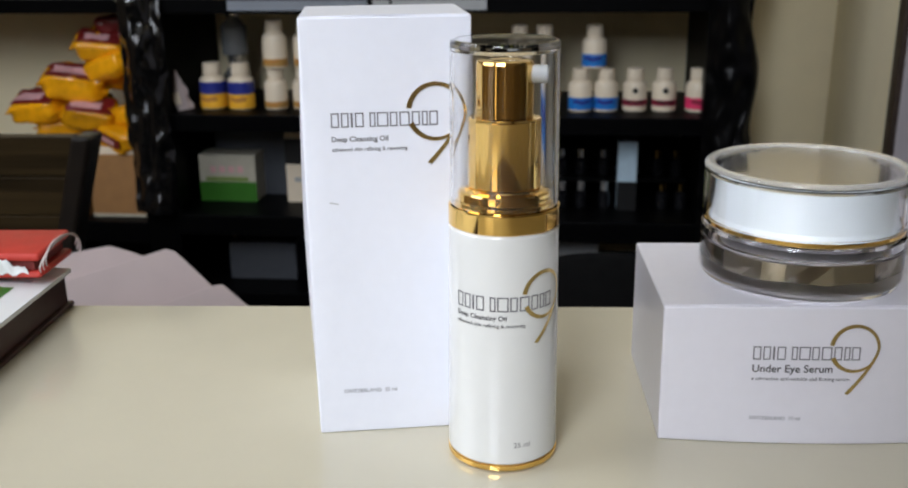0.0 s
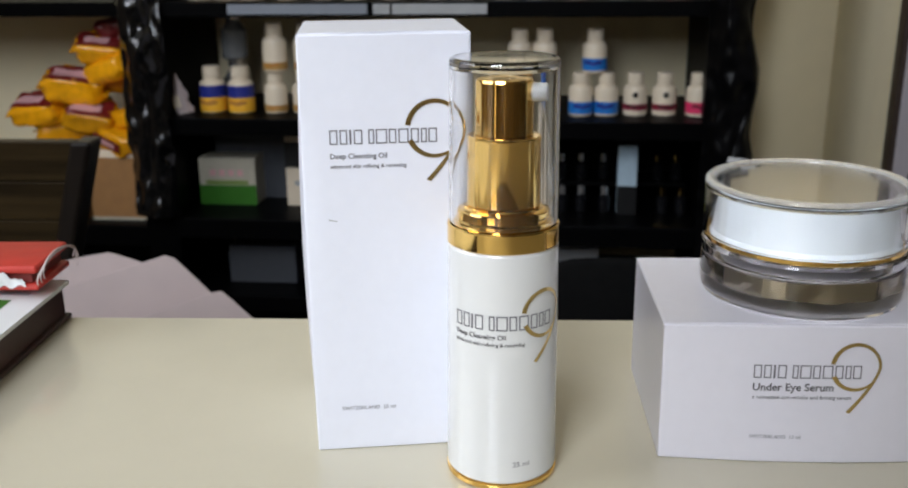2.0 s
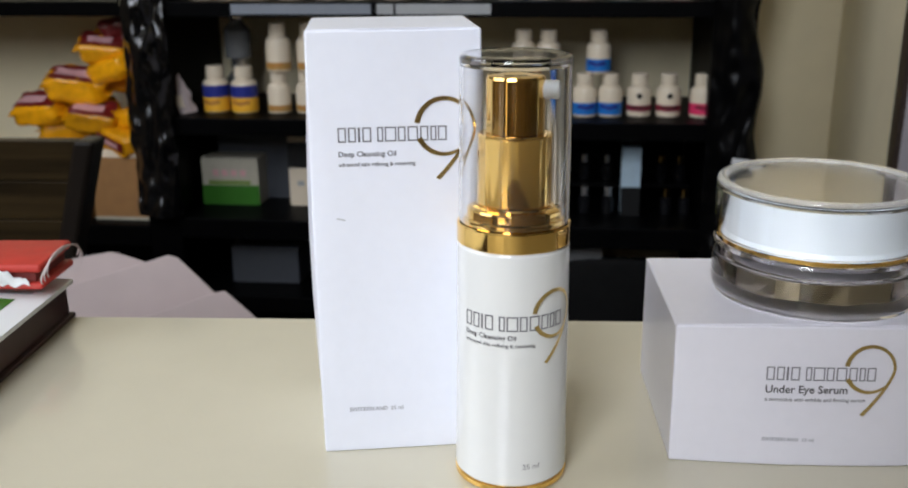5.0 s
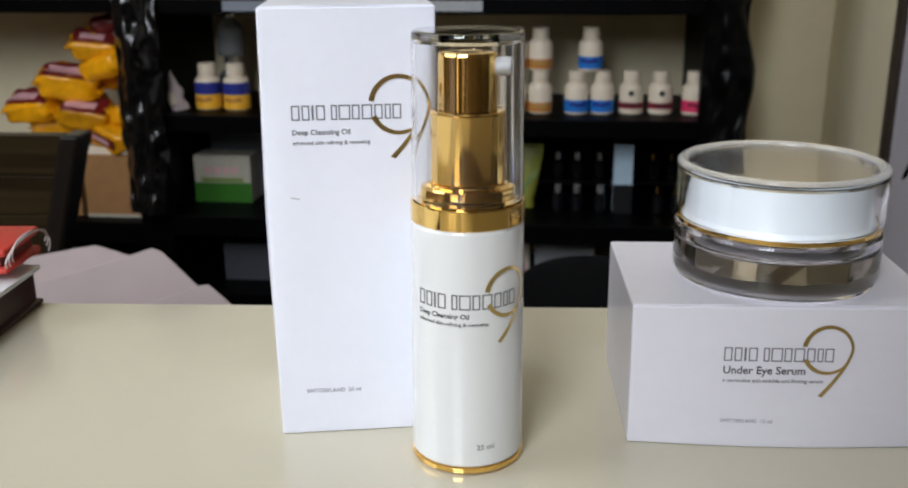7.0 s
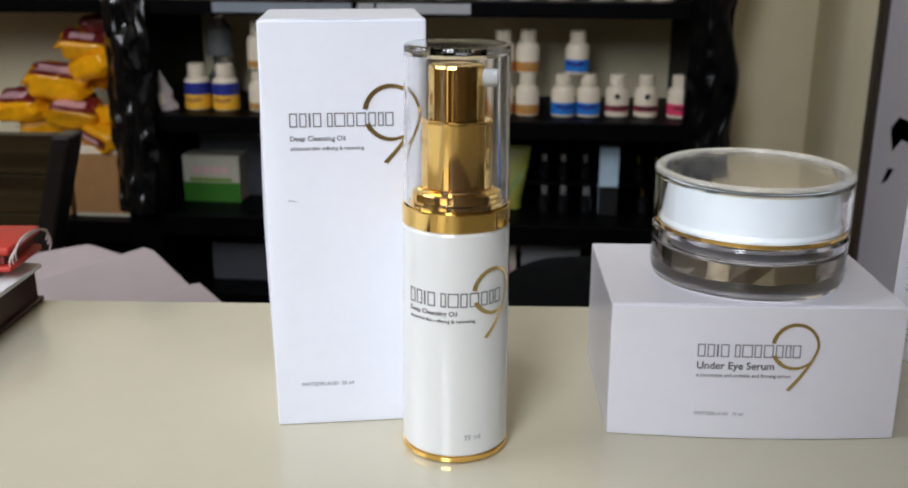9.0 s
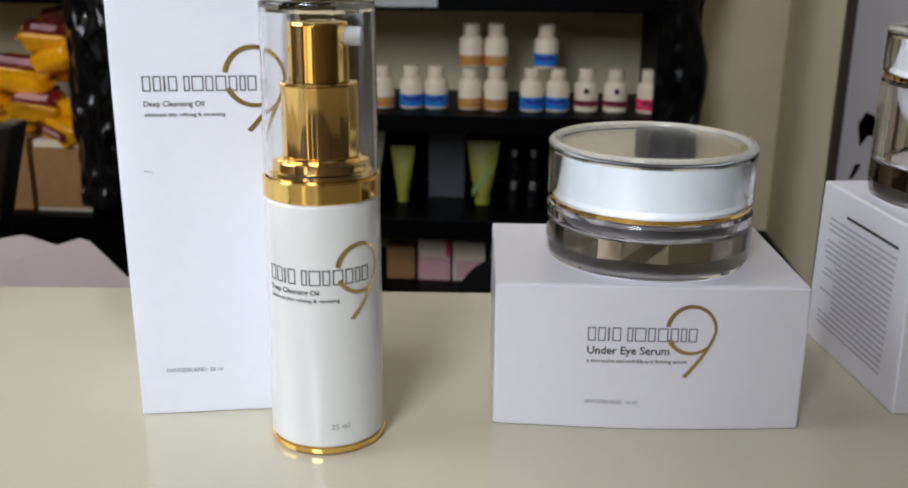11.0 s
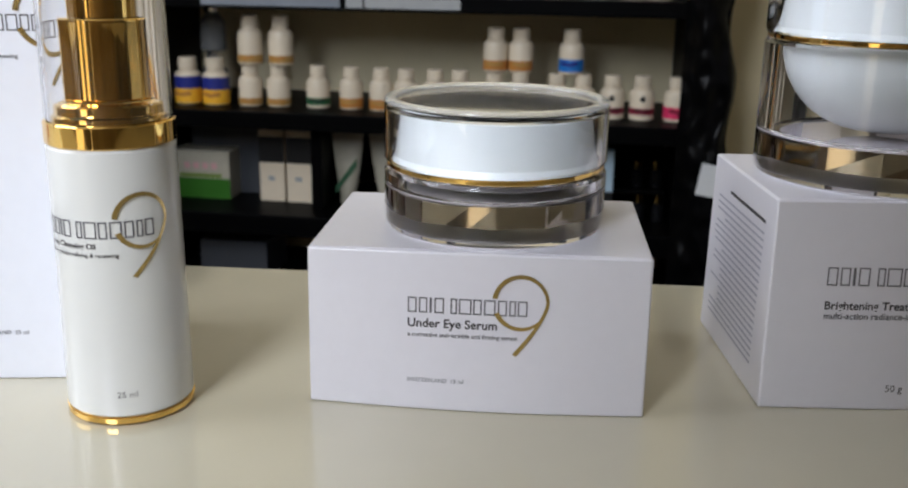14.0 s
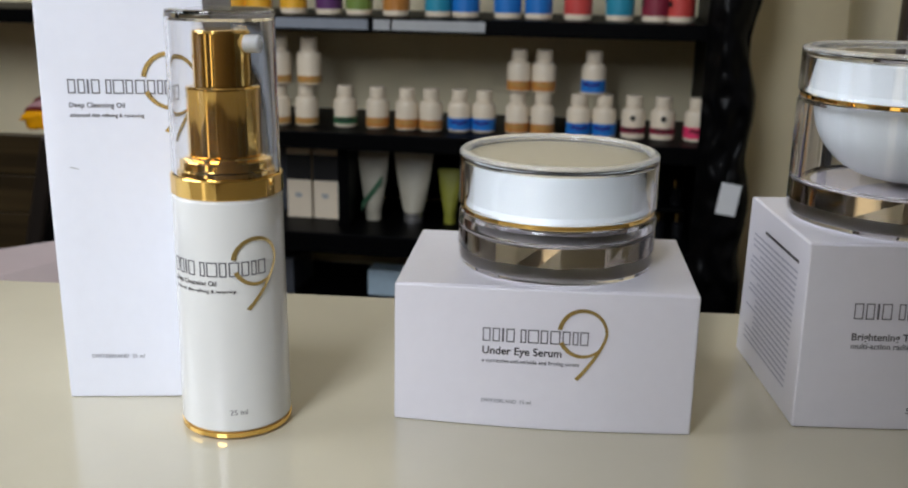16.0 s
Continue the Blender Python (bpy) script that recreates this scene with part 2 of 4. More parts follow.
def bar_bm(width, height, stroke=0.00036):
    """A plain outlined block that stands in for a character; a narrow one is solid."""
    bm = bmesh.new()
    def quad(x0, x1, z0, z1):
        bm.faces.new([bm.verts.new(p) for p in ((x0, 0, z0), (x1, 0, z0), (x1, 0, z1), (x0, 0, z1))])
    h = height / 2
    if width < 3 * stroke:
        quad(0, width, -h, h)
        return bm
    quad(0, stroke, -h, h)
    quad(width - stroke, width, -h, h)
    quad(stroke, width - stroke, -h, stroke - h)
    quad(stroke, width - stroke, h - stroke, h)
    return bm


NAME_BARS = ((0.0, 0.075), (0.095, 0.07), (0.185, 0.018), (0.225, 0.08), (0.36, 0.055), (0.43, 0.105), (0.55, 0.07), (0.64, 0.095), (0.755, 0.075), (0.85, 0.055), (0.92, 0.08))


def nine_bm(radius, tail_x, tail_z, stroke):
    """A ring broken at its left side, running out at the right into a long tail, in the x-z plane about the ring's middle."""
    bm = bmesh.new()
    def strip(points):
        last = None
        for x, z, nx, nz, w in points:
            pair = (bm.verts.new((x - nx * w / 2, 0, z - nz * w / 2)), bm.verts.new((x + nx * w / 2, 0, z + nz * w / 2)))
            if last:
                bm.faces.new((last[0], last[1], pair[1], pair[0]))
            last = pair
    def arc(a0, a1, n, w0, w1):
        out = []
        for k in range(n + 1):
            u = k / n
            a = radians(a0 + (a1 - a0) * u)
            out.append((radius * 0.98 * math.cos(a), radius * math.sin(a), math.cos(a), math.sin(a), stroke * (w0 + (w1 - w0) * u)))
        return out
    strip(arc(204, 318, 20, 1.15, 0.55))
    tail = []
    for k in range(1, 15):
        u = k / 14
        tail.append((radius * 0.98 + (tail_x - radius * 0.98) * u ** 1.45, tail_z * u, 0.95 - 0.08 * u, -0.3 * u - 0.05, stroke * (0.75 + 0.35 * u)))
    strip(arc(172, 0, 30, 1.1, 0.7) + tail)
    return bm


def printed(name, bm, mat, parent, x, z, wrap=None, lift=0.00015, bulge=None):
    """Lays flat print on the front (-y) face of a carton, or round a cylinder of radius wrap from the angle x."""
    bmesh.ops.subdivide_edges(bm, edges=[e for e in bm.edges if wrap and e.calc_length() > 0.002], cuts=3) if wrap else None
    for v in bm.verts:
        if wrap:
            a = x + v.co.x / wrap
            v.co = Vector(((wrap + lift) * math.sin(a), -(wrap + lift) * math.cos(a), z + v.co.z))
        else:
            px, pz = x + v.co.x, z + v.co.z
            out = bulge[0] * math.sin(math.pi * px / bulge[1]) * (1 - 0.75 * pz / bulge[2]) - bulge[3] * pz / bulge[2] if bulge else 0
            v.co = Vector((px, -lift - out, pz))
    bmesh.ops.recalc_face_normals(bm, faces=bm.faces)
    return part(name, bm, mat, parent, smooth=None)


# ---- room ----


def setting(name, bm, mat, label, category):
    ob = part(name, bm, mat, None, label, smooth=None)
    return tagged(ob, label, category, kind="structure")


setting("ceiling", block(-1.6, 2.2, -1.2, 2.1, 2.7, 2.8), CEIL, "plain off-white painted ceiling", "ceiling")
setting("wall_back", block(-1.5, 0.665, 1.95, 2.1, 0, 2.7), WALL, "beige painted wall behind the black shelves", "wall")
setting("wall_return", block(0.535, 0.665, 0.95, 1.946, 0, 2.7), WALL, "beige painted return wall beside the shelves", "wall")
setting("wall_jog", block(0.669, 2.1, 0.95, 1.05, 0, 2.7), WALL, "beige painted wall turning away", "wall")
setting("wall_right", block(2.104, 2.2, -0.13, 1.05, 0, 2.7), WALL_DARKENED, "unseen side wall, darkened to cut fill light", "wall")
setting("wall_left_low", block(-1.6, -1.504, -1.2, 2.1, 0, 1.25), STRIPED_WALL, "unseen striped brown side wall added for reflections", "wall")
setting("wall_left_high", block(-1.6, -1.504, -1.2, 2.1, 2.45, 2.7), WALL_DARKENED, "unseen side wall above a window, darkened to cut fill light", "wall")
setting("wall_left_near", block(-1.6, -1.504, -1.2, -0.5, 1.254, 2.446), WALL_DARKENED, "unseen side wall beside a window, darkened to cut fill light", "wall")
setting("wall_left_far", block(-1.6, -1.504, 0.8, 2.1, 1.254, 2.446), WALL_DARKENED, "unseen side wall beside a window, darkened to cut fill light", "wall")
# unseen partition, added to block window light from the right-hand cartons
setting("wall_partition", block(0.130, 2.2, -1.2, -0.134, 0, 2.7), STRIPED_WALL, "unseen brown partition added to shade the right-hand cartons", "wall")
setting("wall_partition_end", block(0.0, 0.1296, -0.20, -0.134, 0, 2.7), STRIPED_WALL, "unseen end of the added partition, blocking window light", "wall")
for k, (a, b, c, d) in enumerate(((-1.5, -0.82, 0, 1.3), (-0.50, -0.06, 0, 1.3), (0.120, 0.126, 0, 1.3), (-0.816, -0.504, 0, 0.25), (-0.816, -0.504, 1.15, 1.3), (-0.056, 0.116, 0, 0.25), (-0.056, 0.116, 1.15, 1.3))):
    setting("wall_front_low_%d" % (k + 1), block(a, b, -1.2, -1.1, c, d), STRIPED_WALL, "unseen striped brown wall below the window, added for reflections", "wall")
setting("wall_front_high", block(-1.5, 0.126, -1.2, -1.1, 2.5, 2.7), WALL_DARKENED, "unseen wall above the window, darkened to cut fill light", "wall")
setting("wall_front_side", block(-1.5, -0.616, -1.2, -1.1, 1.304, 2.496), WALL_DARKENED, "unseen wall beside the window, darkened to cut fill light", "wall")
setting("wall_front_corner", block(-0.054, 0.126, -1.2, -1.1, 1.304, 2.496), WALL_DARKENED, "unseen wall beside the window, darkened to cut fill light", "wall")

side_window = thing("window_2", pose(-1.55, 0.15, 1.254), "white framed side window letting in daylight", "window", kind="structure")
for a, b, c, d in ((-0.646, -0.6, 0, 1.19), (0.6, 0.646, 0, 1.19), (-0.6, 0.6, 0, 0.04), (-0.6, 0.6, 1.15, 1.19), (-0.02, 0.02, 0.04, 1.15)):
    part("window_frame", block(-0.02, 0.03, a, b, c, d), CREAM_WHITE, side_window)
window = thing("window_1", pose(-0.335, -1.15, 1.304), "white framed window letting in daylight", "window", kind="structure")
for a, b, c, d in ((-0.278, -0.24, 0, 1.19), (0.24, 0.278, 0, 1.19), (-0.24, 0.24, 0, 0.04), (-0.24, 0.24, 1.15, 1.19), (-0.015, 0.015, 0.04, 1.15)):
    part("window_frame", block(a, b, -0.02, 0.03, c, d), CREAM_WHITE, window)
part("window_sill", block(-0.278, 0.278, 0.052, 0.14, -0.034, -0.006, 0.004), CREAM_WHITE, window)

# floor
floor = setting("floor", block(-1.6, 2.2, -1.2, 2.1, -0.1, 0.0), FLOOR, "dark plain floor", "floor")

# ---- desk ----
DESK_YAW = 4.0
desk = thing("desk", pose(-0.19, 0.3785, 0.0, 0, 0, DESK_YAW), "cream laminate desk with a glossy clean top", "desk")
part("desktop", block(-0.52, 0.66, -0.48, 0.0, 0.735, 0.76, 0.0015), DESK, desk, "glossy cream laminate top")
part("edge_band", block(-0.52, 0.66, 0.0002, 0.0012, 0.7365, 0.7585), DESK_EDGE, desk)
part("side_panel", block(-0.50, -0.48, -0.46, -0.03, 0.0, 0.7345), DESK_EDGE, desk)
part("side_panel", block(0.62, 0.64, -0.46, -0.03, 0.0, 0.7345), DESK_EDGE, desk)
part("modesty_panel", block(-0.478, 0.618, -0.08, -0.06, 0.25, 0.7345), DESK_EDGE, desk)


def carton(name, label, m, w, d, h, mat, bulge=0.0, lean=0.0, skew=0.0, side=0.0):
    """A printed carton; its origin is the lower left corner of the front face, x along the front, y into the depth."""
    box = thing(name, m, label, "box")
    bm = block(0, w, 0, d, 0, h, 0.0005, 2)
    bmesh.ops.subdivide_edges(bm, edges=[e for e in bm.edges if e.calc_length() > 0.02], cuts=7, use_grid_fill=True)
    for v in bm.verts:
        u = min(max(v.co.x / w, 0), 1)
        if u < 0.9:
            v.co.x -= skew * (1 - v.co.z / h) * (1 - u)
        if u < 0.02:
            v.co.x -= side * math.sin(math.pi * min(max(v.co.z / h, 0), 1)) * math.sin(math.pi * min(max(v.co.y / d, 0), 1)) ** 0.6
        if v.co.y < d / 2:
            v.co.y -= bulge * math.sin(math.pi * u) * (1 - 0.75 * v.co.z / h) - lean * v.co.z / h
    part("body", bm, mat, box)
    # tuck-in lid with its fold line and slightly lifted edge
    part("lid_flap", grid_sheet(10, 6, lambda u, v: (0.0006 + u * (w - 0.0012), lean + 0.0008 + v * (d - lean - 0.0016), h + 0.00012 + 0.0005 * (1 - v) * math.sin(math.pi * u) * 0.5), 0.00025), mat, box)
    return box


def print_front(box, h, x, zname, width, lines, mark, origin, size=0.0042, bulge=None):
    for a, b in NAME_BARS:
        printed("bar", bar_bm(b * width, size), INK_MID, box, x + a * width, h - zname, bulge=bulge)
    for words, dz, w, ink in lines:
        printed("lettering", text_bm(words, w, 0.018 if ink is INK else 0.015), ink, box, x, h - dz, bulge=bulge)
    mx, mz, r, tx, tz = mark
    printed("emblem", nine_bm(r, tx, tz, r * 0.17), FOIL, box, mx, h - mz, lift=0.0003, bulge=bulge)
    if origin:
        printed("lettering", text_bm(origin[0], origin[1], 0.01), INK_PALE, box, x, h - origin[2], bulge=bulge)


# tall carton
TALL_H = 0.1287
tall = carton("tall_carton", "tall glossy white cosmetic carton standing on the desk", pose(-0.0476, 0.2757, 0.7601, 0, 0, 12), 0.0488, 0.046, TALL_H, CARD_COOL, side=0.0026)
print_front(tall, TALL_H, 0.0080, 0.0290, 0.0308,
            [("Deep Cleansing Oil", 0.0345, 0.0163, INK_SOFT), ("advanced skin refining & renewing", 0.0375, 0.0218, INK_SOFT)],
            (0.0382, 0.0271, 0.0080, -0.0020, -0.0152), ("SWITZERLAND  25 ml", 0.0165, 0.1145))

scuff = bmesh.new()
scuff.faces.new([scuff.verts.new(p) for p in ((0.0066, -0.0002, 0.0752), (0.0092, -0.0002, 0.0747), (0.0092, -0.0002, 0.0749), (0.0067, -0.0002, 0.0755))])
part("scuff", scuff, PRINT["grey"], tall, "small grey scuff mark", smooth=None)

# low carton of the eye serum
LOW_H = 0.0437
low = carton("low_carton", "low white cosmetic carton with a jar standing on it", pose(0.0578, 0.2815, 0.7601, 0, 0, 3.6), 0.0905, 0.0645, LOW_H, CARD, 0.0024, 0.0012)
print_front(low, LOW_H, 0.0270, 0.0143, 0.0316,
            [("Under Eye Serum", 0.0192, 0.0238, INK), ("a corrective anti-wrinkle and firming serum", 0.0224, 0.0291, INK_SOFT)],
            (0.0569, 0.0127, 0.0071, -0.0015, -0.0144), ("SWITZERLAND  15 ml", 0.0152, 0.0352), bulge=(0.0024, 0.0905, LOW_H, 0.0012))

# carton of the brightening cream
CUBE_H = 0.0578
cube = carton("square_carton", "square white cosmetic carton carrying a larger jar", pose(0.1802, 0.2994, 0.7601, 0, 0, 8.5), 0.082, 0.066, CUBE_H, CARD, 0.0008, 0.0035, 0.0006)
print_front(cube, CUBE_H, 0.0148, 0.0203, 0.0370,
            [("Brightening Treatment", 0.0283, 0.0292, INK), ("multi-action radiance-inducing cream", 0.0312, 0.0370, INK_SOFT)],
            (0.0500, 0.0215, 0.0086, -0.0018, -0.0175), None, size=0.0050, bulge=(0.0008, 0.082, CUBE_H, 0.0035))
printed("lettering", text_bm("50 g", 0.0046), INK, cube, 0.0335, CUBE_H - 0.0515, bulge=(0.0008, 0.082, CUBE_H, 0.0035))
# small print on its left side
words = random.Random(11)
for k in range(21):
    bm = bmesh.new()
    z = CUBE_H - 0.008 - k * 0.0020 - (0.0014 if k else 0)
    t = 0.0005 if k == 0 else 0.00034
    y, end = 0.011, 0.046 if k == 0 else 0.059 - (0.010 if words.random() < 0.25 else 0.002 * words.random())
    bm.faces.new([bm.verts.new((-0.00015 - 0.0006 * (1 - zz / CUBE_H), yy, zz)) for yy, zz in ((y, z - t), (y, z + t), (end, z + t), (end, z - t))])
    part("bar", bm, INK if k == 0 else INK_SMALL, cube, smooth=None)


# ---- serum bottle ----
def pump_bottle(x, y):
    b = thing("pump_bottle", pose(x, y, 0.7602, 0, 0.2, 0), "white and gold airless pump bottle under a clear cap", "bottle")
    F, R = 0.0164, 0.0158
    def body_radius(z):
        return F + (R - F) * z / 0.072
    part("base_ring", lathe([(0, 0), (F - 0.0008, 0), (F + 0.0001, 0.0006), (F + 0.0001, 0.0019), (F - 0.001, 0.0022), (0, 0.0022)], 96), GOLD, b, "thin gold foot ring")
    part("body", lathe([(0, 0.0023), (F - 0.0004, 0.0023), (F, 0.0029), (R, 0.0711), (R - 0.0005, 0.0718), (0, 0.0718)], 96), WHITE, b, "glossy white lacquered body")
    part("collar", wavy(lathe([(0, 0.0719), (R - 0.0003, 0.0719), (R + 0.0001, 0.0722), (R + 0.0001, 0.0772), (R - 0.0003, 0.0776), (0.0139, 0.0777), (0.0137, 0.0780), (0.0137, 0.0789), (0.0134, 0.0793),
                          (0.0130, 0.0795), (0.0129, 0.0799), (0.0129, 0.0816), (0.0126, 0.0821), (0.0113, 0.0825), (0.0108, 0.0829), (0, 0.0829)], 96), 0.015, 5.0), GOLD, b, "polished gold collar")
    part("pump_sleeve", wavy(lathe([(0, 0.0830), (0.0100, 0.0830), (0.0102, 0.0834), (0.0102, 0.1010), (0.0103, 0.1014), (0.0103, 0.1020), (0.0099, 0.1024), (0.0084, 0.1025), (0, 0.1025)], 96), 0.03, 3.0), GOLD, b, "gold pump sleeve")
    head = part("pump_head", wavy(lathe([(0, 0.1026), (0.0080, 0.1026), (0.0080, 0.1030), (0.0080, 0.1168), (0.0076, 0.1175), (0.0060, 0.1178), (0.0030, 0.1176), (0, 0.1175)], 96), 0.03, 8.0), GOLD, b, "gold press-down pump head")
    nozzle = lathe([(0, 0), (0.0023, 0), (0.0025, 0.0003), (0.0025, 0.0042), (0.0021, 0.0046), (0.0012, 0.0046), (0.0010, 0.0030), (0, 0.0030)], 24)
    part("nozzle", nozzle, CREAM_WHITE, head, "white spout", at=Matrix.Translation((0.0072, -0.0010, 0.1140)) @ pose(0, 0, 0, 0, 90, 0))
    C, T = 0.0154, 0.0151
    part("cap", lathe([(0, 0.1232), (T - 0.0012, 0.1232), (T - 0.0003, 0.1229), (T, 0.1221), (C, 0.0788), (C - 0.0002, 0.0780), (C - 0.0009, 0.0780), (T - 0.0009, 0.1202), (T - 0.0016, 0.1210), (0, 0.1210)], 96), CAP_CLEAR, b, "clear plastic over-cap")
    # print wrapped round the front
    a0 = radians(-49)
    for start, length in NAME_BARS:
        r = body_radius(0.0523)
        printed("bar", bar_bm(length * 0.0300, 0.0043), INK_MID, b, a0 + start * 0.0300 / r, 0.0523, r)
    printed("lettering", text_bm("Deep Cleansing Oil", 0.0156, 0.018), INK, b, a0, 0.0482, body_radius(0.0482))
    printed("lettering", text_bm("advanced skin refining & renewing", 0.0210, 0.012), INK, b, a0, 0.0459, body_radius(0.0459))
    printed("lettering", text_bm("25 ml", 0.0050), INK_SOFT, b, radians(15), 0.0087, body_radius(0.0087))
    printed("emblem", nine_bm(0.0067, -0.0028, -0.0142, 0.0012), FOIL, b, radians(48), 0.0542, body_radius(0.0490), lift=0.0003)
    return b


pump_bottle(0.0100, 0.2733)


# ---- jars ----
def cream_jar(name, label, m, R, base_h, lid_h, bowl):
    j = thing(name, m, label, "jar")
    ri, foot, plate = R - 0.0040, (0.0125 if bowl else 0.0120), (0.0052 if bowl else 0.0054)
    # thick clear foot with a mirrored plate set into it, hollowed above for the cup
    part("base", lathe([(0, 0), (R - 0.0026, 0), (R - 0.0010, 0.0006), (R - 0.0003, 0.0020), (R, 0.0040), (R, base_h - 0.0012), (R - 0.0006, base_h - 0.0003), (R - 0.0014, base_h), (ri, base_h), (ri, foot + 0.0008), (ri - 0.0008, foot), (0, foot)], 96), ACRYLIC, j, "thick clear acrylic base")
    # the plate has an edge of flat mirrored facets, each a little out of true
    n = 14 if bowl else 26
    bm = lathe([(0, plate), (R - 0.0034, plate), (R - 0.0034, foot - 0.0008), (0, foot - 0.0008)], n)
    tilt = random.Random(5 if bowl else 9)
    edge = [1 - (0.05 if bowl else 0.07) * tilt.random() for _ in range(n)]
    for v in bm.verts:
        if v.co.xy.length > R * 0.5:
            k = round(math.atan2(v.co.y, v.co.x) / (2 * math.pi) * n) % n
            v.co.xy *= edge[k] - 0.012 * tilt.random()
            v.co.z += 0.0005 * (tilt.random() - 0.5)
    part("base_plate", bm, MIRROR, j, "mirrored faceted plate inside the base", smooth=None)
    # added pale discs: light seen through the clear foot, put into their colour
    part("foot_disc", lathe([(0, 0.0005), (R - 0.0030, 0.0005), (R - 0.0028, 0.0009), (0, 0.0009)], 60), FOOT_GLOW, j, "added pale disc for the carton top seen through the foot")
    part("plate_top", lathe([(0, foot - 0.0007), (R * 0.80, foot - 0.0007), (R * 0.80, foot - 0.0003), (0, foot - 0.0003)], 60), PLATE_LIGHTENED, j, "top of the plate, paled for the light band above it")
    turn = [radians(90 - 6 * k) for k in range(1, 16)]
    rc, deep = ri - 0.0012, base_h - foot - 0.0010
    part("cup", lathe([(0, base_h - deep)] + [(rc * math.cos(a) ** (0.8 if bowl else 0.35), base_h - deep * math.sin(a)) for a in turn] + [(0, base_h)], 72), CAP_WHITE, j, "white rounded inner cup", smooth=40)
    part("gold_ring", lathe([(0, base_h + 0.0001), (R - 0.0009, base_h + 0.0001), (R - 0.0006, base_h + 0.0004), (R - 0.0006, base_h + 0.0013), (R - 0.0010, base_h + 0.0016), (0, base_h + 0.0016)], 96), GOLD, j, "thin polished gold ring")
    z0, z1 = base_h + 0.0017, base_h + 0.0017 + lid_h
    wall, rw = 0.0014, R * (0.86 if bowl else 0.85)
    top = z1 - 0.0017
    lid = part("lid", lathe([(0, top), (R - 0.0006, top), (R, top - 0.0005), (R, z0 + 0.0006), (R - 0.0005, z0), (R - wall, z0),
                           (R - wall, z1 - 0.0036), (R - wall - 0.0006, z1 - 0.0030), (0, z1 - 0.0030)], 96), ACRYLIC, j, "clear acrylic screw lid")
    # the rim's bright edge highlight is put into its milky colour
    rim = [(R - 0.0017 + 0.0017 * math.cos(radians(a)), top + 0.0001 + 0.0013 * math.sin(radians(a))) for a in range(180, -1, -15)]
    part("lid_rim", ring_lathe(rim, 96), RIM_HIGHLIGHT, lid, "rounded clear rim, milky to carry its edge highlight", smooth=40)
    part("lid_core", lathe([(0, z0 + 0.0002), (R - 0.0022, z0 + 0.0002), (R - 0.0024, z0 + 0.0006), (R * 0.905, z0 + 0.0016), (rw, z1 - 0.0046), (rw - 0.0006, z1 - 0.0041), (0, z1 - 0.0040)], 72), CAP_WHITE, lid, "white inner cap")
    part("lid_plate", lathe([(0, z1 - 0.0039), (rw - 0.0010, z1 - 0.0039), (rw - 0.0007, z1 - 0.0037), (rw - 0.0010, z1 - 0.0035), (0, z1 - 0.0035)], 72), LID_DISC, lid, "satin silver disc under the lid")
    # clear walls let the daylight through to the white inside
    for ob in [lid] + [c for c in list(j.children) + list(lid.children) if c.name.startswith(("base", "lid_rim")) and not c.name.startswith("base_plate")]:
        ob.visible_shadow = False
    return j


cream_jar("cream_jar", "low clear acrylic jar with white inner cap", pose(0.1034, 0.3162, 0.8043), 0.0314, 0.0173, 0.0178, False)
cream_jar("cream_jar", "larger clear acrylic jar with white inner bowl", pose(0.2130, 0.3402, 0.8184), 0.0348, 0.0385, 0.0150, True)


# ---- books at the end of the desk ----
ledger = thing("ledger", pose(-0.181, 0.3785, 0.7602, 0, 0, 4), "thick dark brown bound ledger on the desk", "book")
part("lower_cover", block(-0.20, 0, -0.27, 0, 0, 0.002, 0.0006), LEATHER, ledger)
part("page_block", block(-0.198, -0.002, -0.268, -0.002, 0.002, 0.0145), LEATHER, ledger, "dark edged pages")
part("upper_cover", block(-0.20, 0, -0.27, 0, 0.0145, 0.0165, 0.0006), LEATHER, ledger)
magazine = thing("magazine", pose(-0.1795, 0.3765, 0.7769, 0, 0, 4), "open glossy magazine with a small green picture", "magazine")
part("sheet", grid_sheet(16, 10, lambda u, v: (-0.19 + 0.19 * u, -0.26 + 0.26 * v, 0.0022 + 0.0022 * math.sin(math.pi * min(1, 1.25 * u)) - 0.0016 * max(0, u - 0.8) * 5), 0.0018), PAPER, magazine)
for x0, x1, y0, y1, mat in ((-0.032, -0.012, -0.042, -0.026, PRINT["leaf"]), (-0.040, -0.030, -0.052, -0.045, PRINT["pale blue"]), (-0.026, -0.008, -0.020, -0.017, PRINT["grey"]),
                            (-0.05, -0.016, -0.064, -0.061, PRINT["grey"]), (-0.05, -0.012, -0.075, -0.072, PRINT["grey"]), (-0.045, -0.014, -0.092, -0.089, PRINT["grey"])):
    part("picture", grid_sheet(4, 2, lambda u, v: (x0 + (x1 - x0) * u, y0 + (y1 - y0) * v, 0.00245 + 0.0022 * math.sin(math.pi * min(1, 1.25 * ((x0 + (x1 - x0) * u) + 0.19) / 0.19)) - 0.0016 * max(0, ((x0 + (x1 - x0) * u) + 0.19) / 0.19 - 0.8) * 5), 0.0001), mat, magazine)


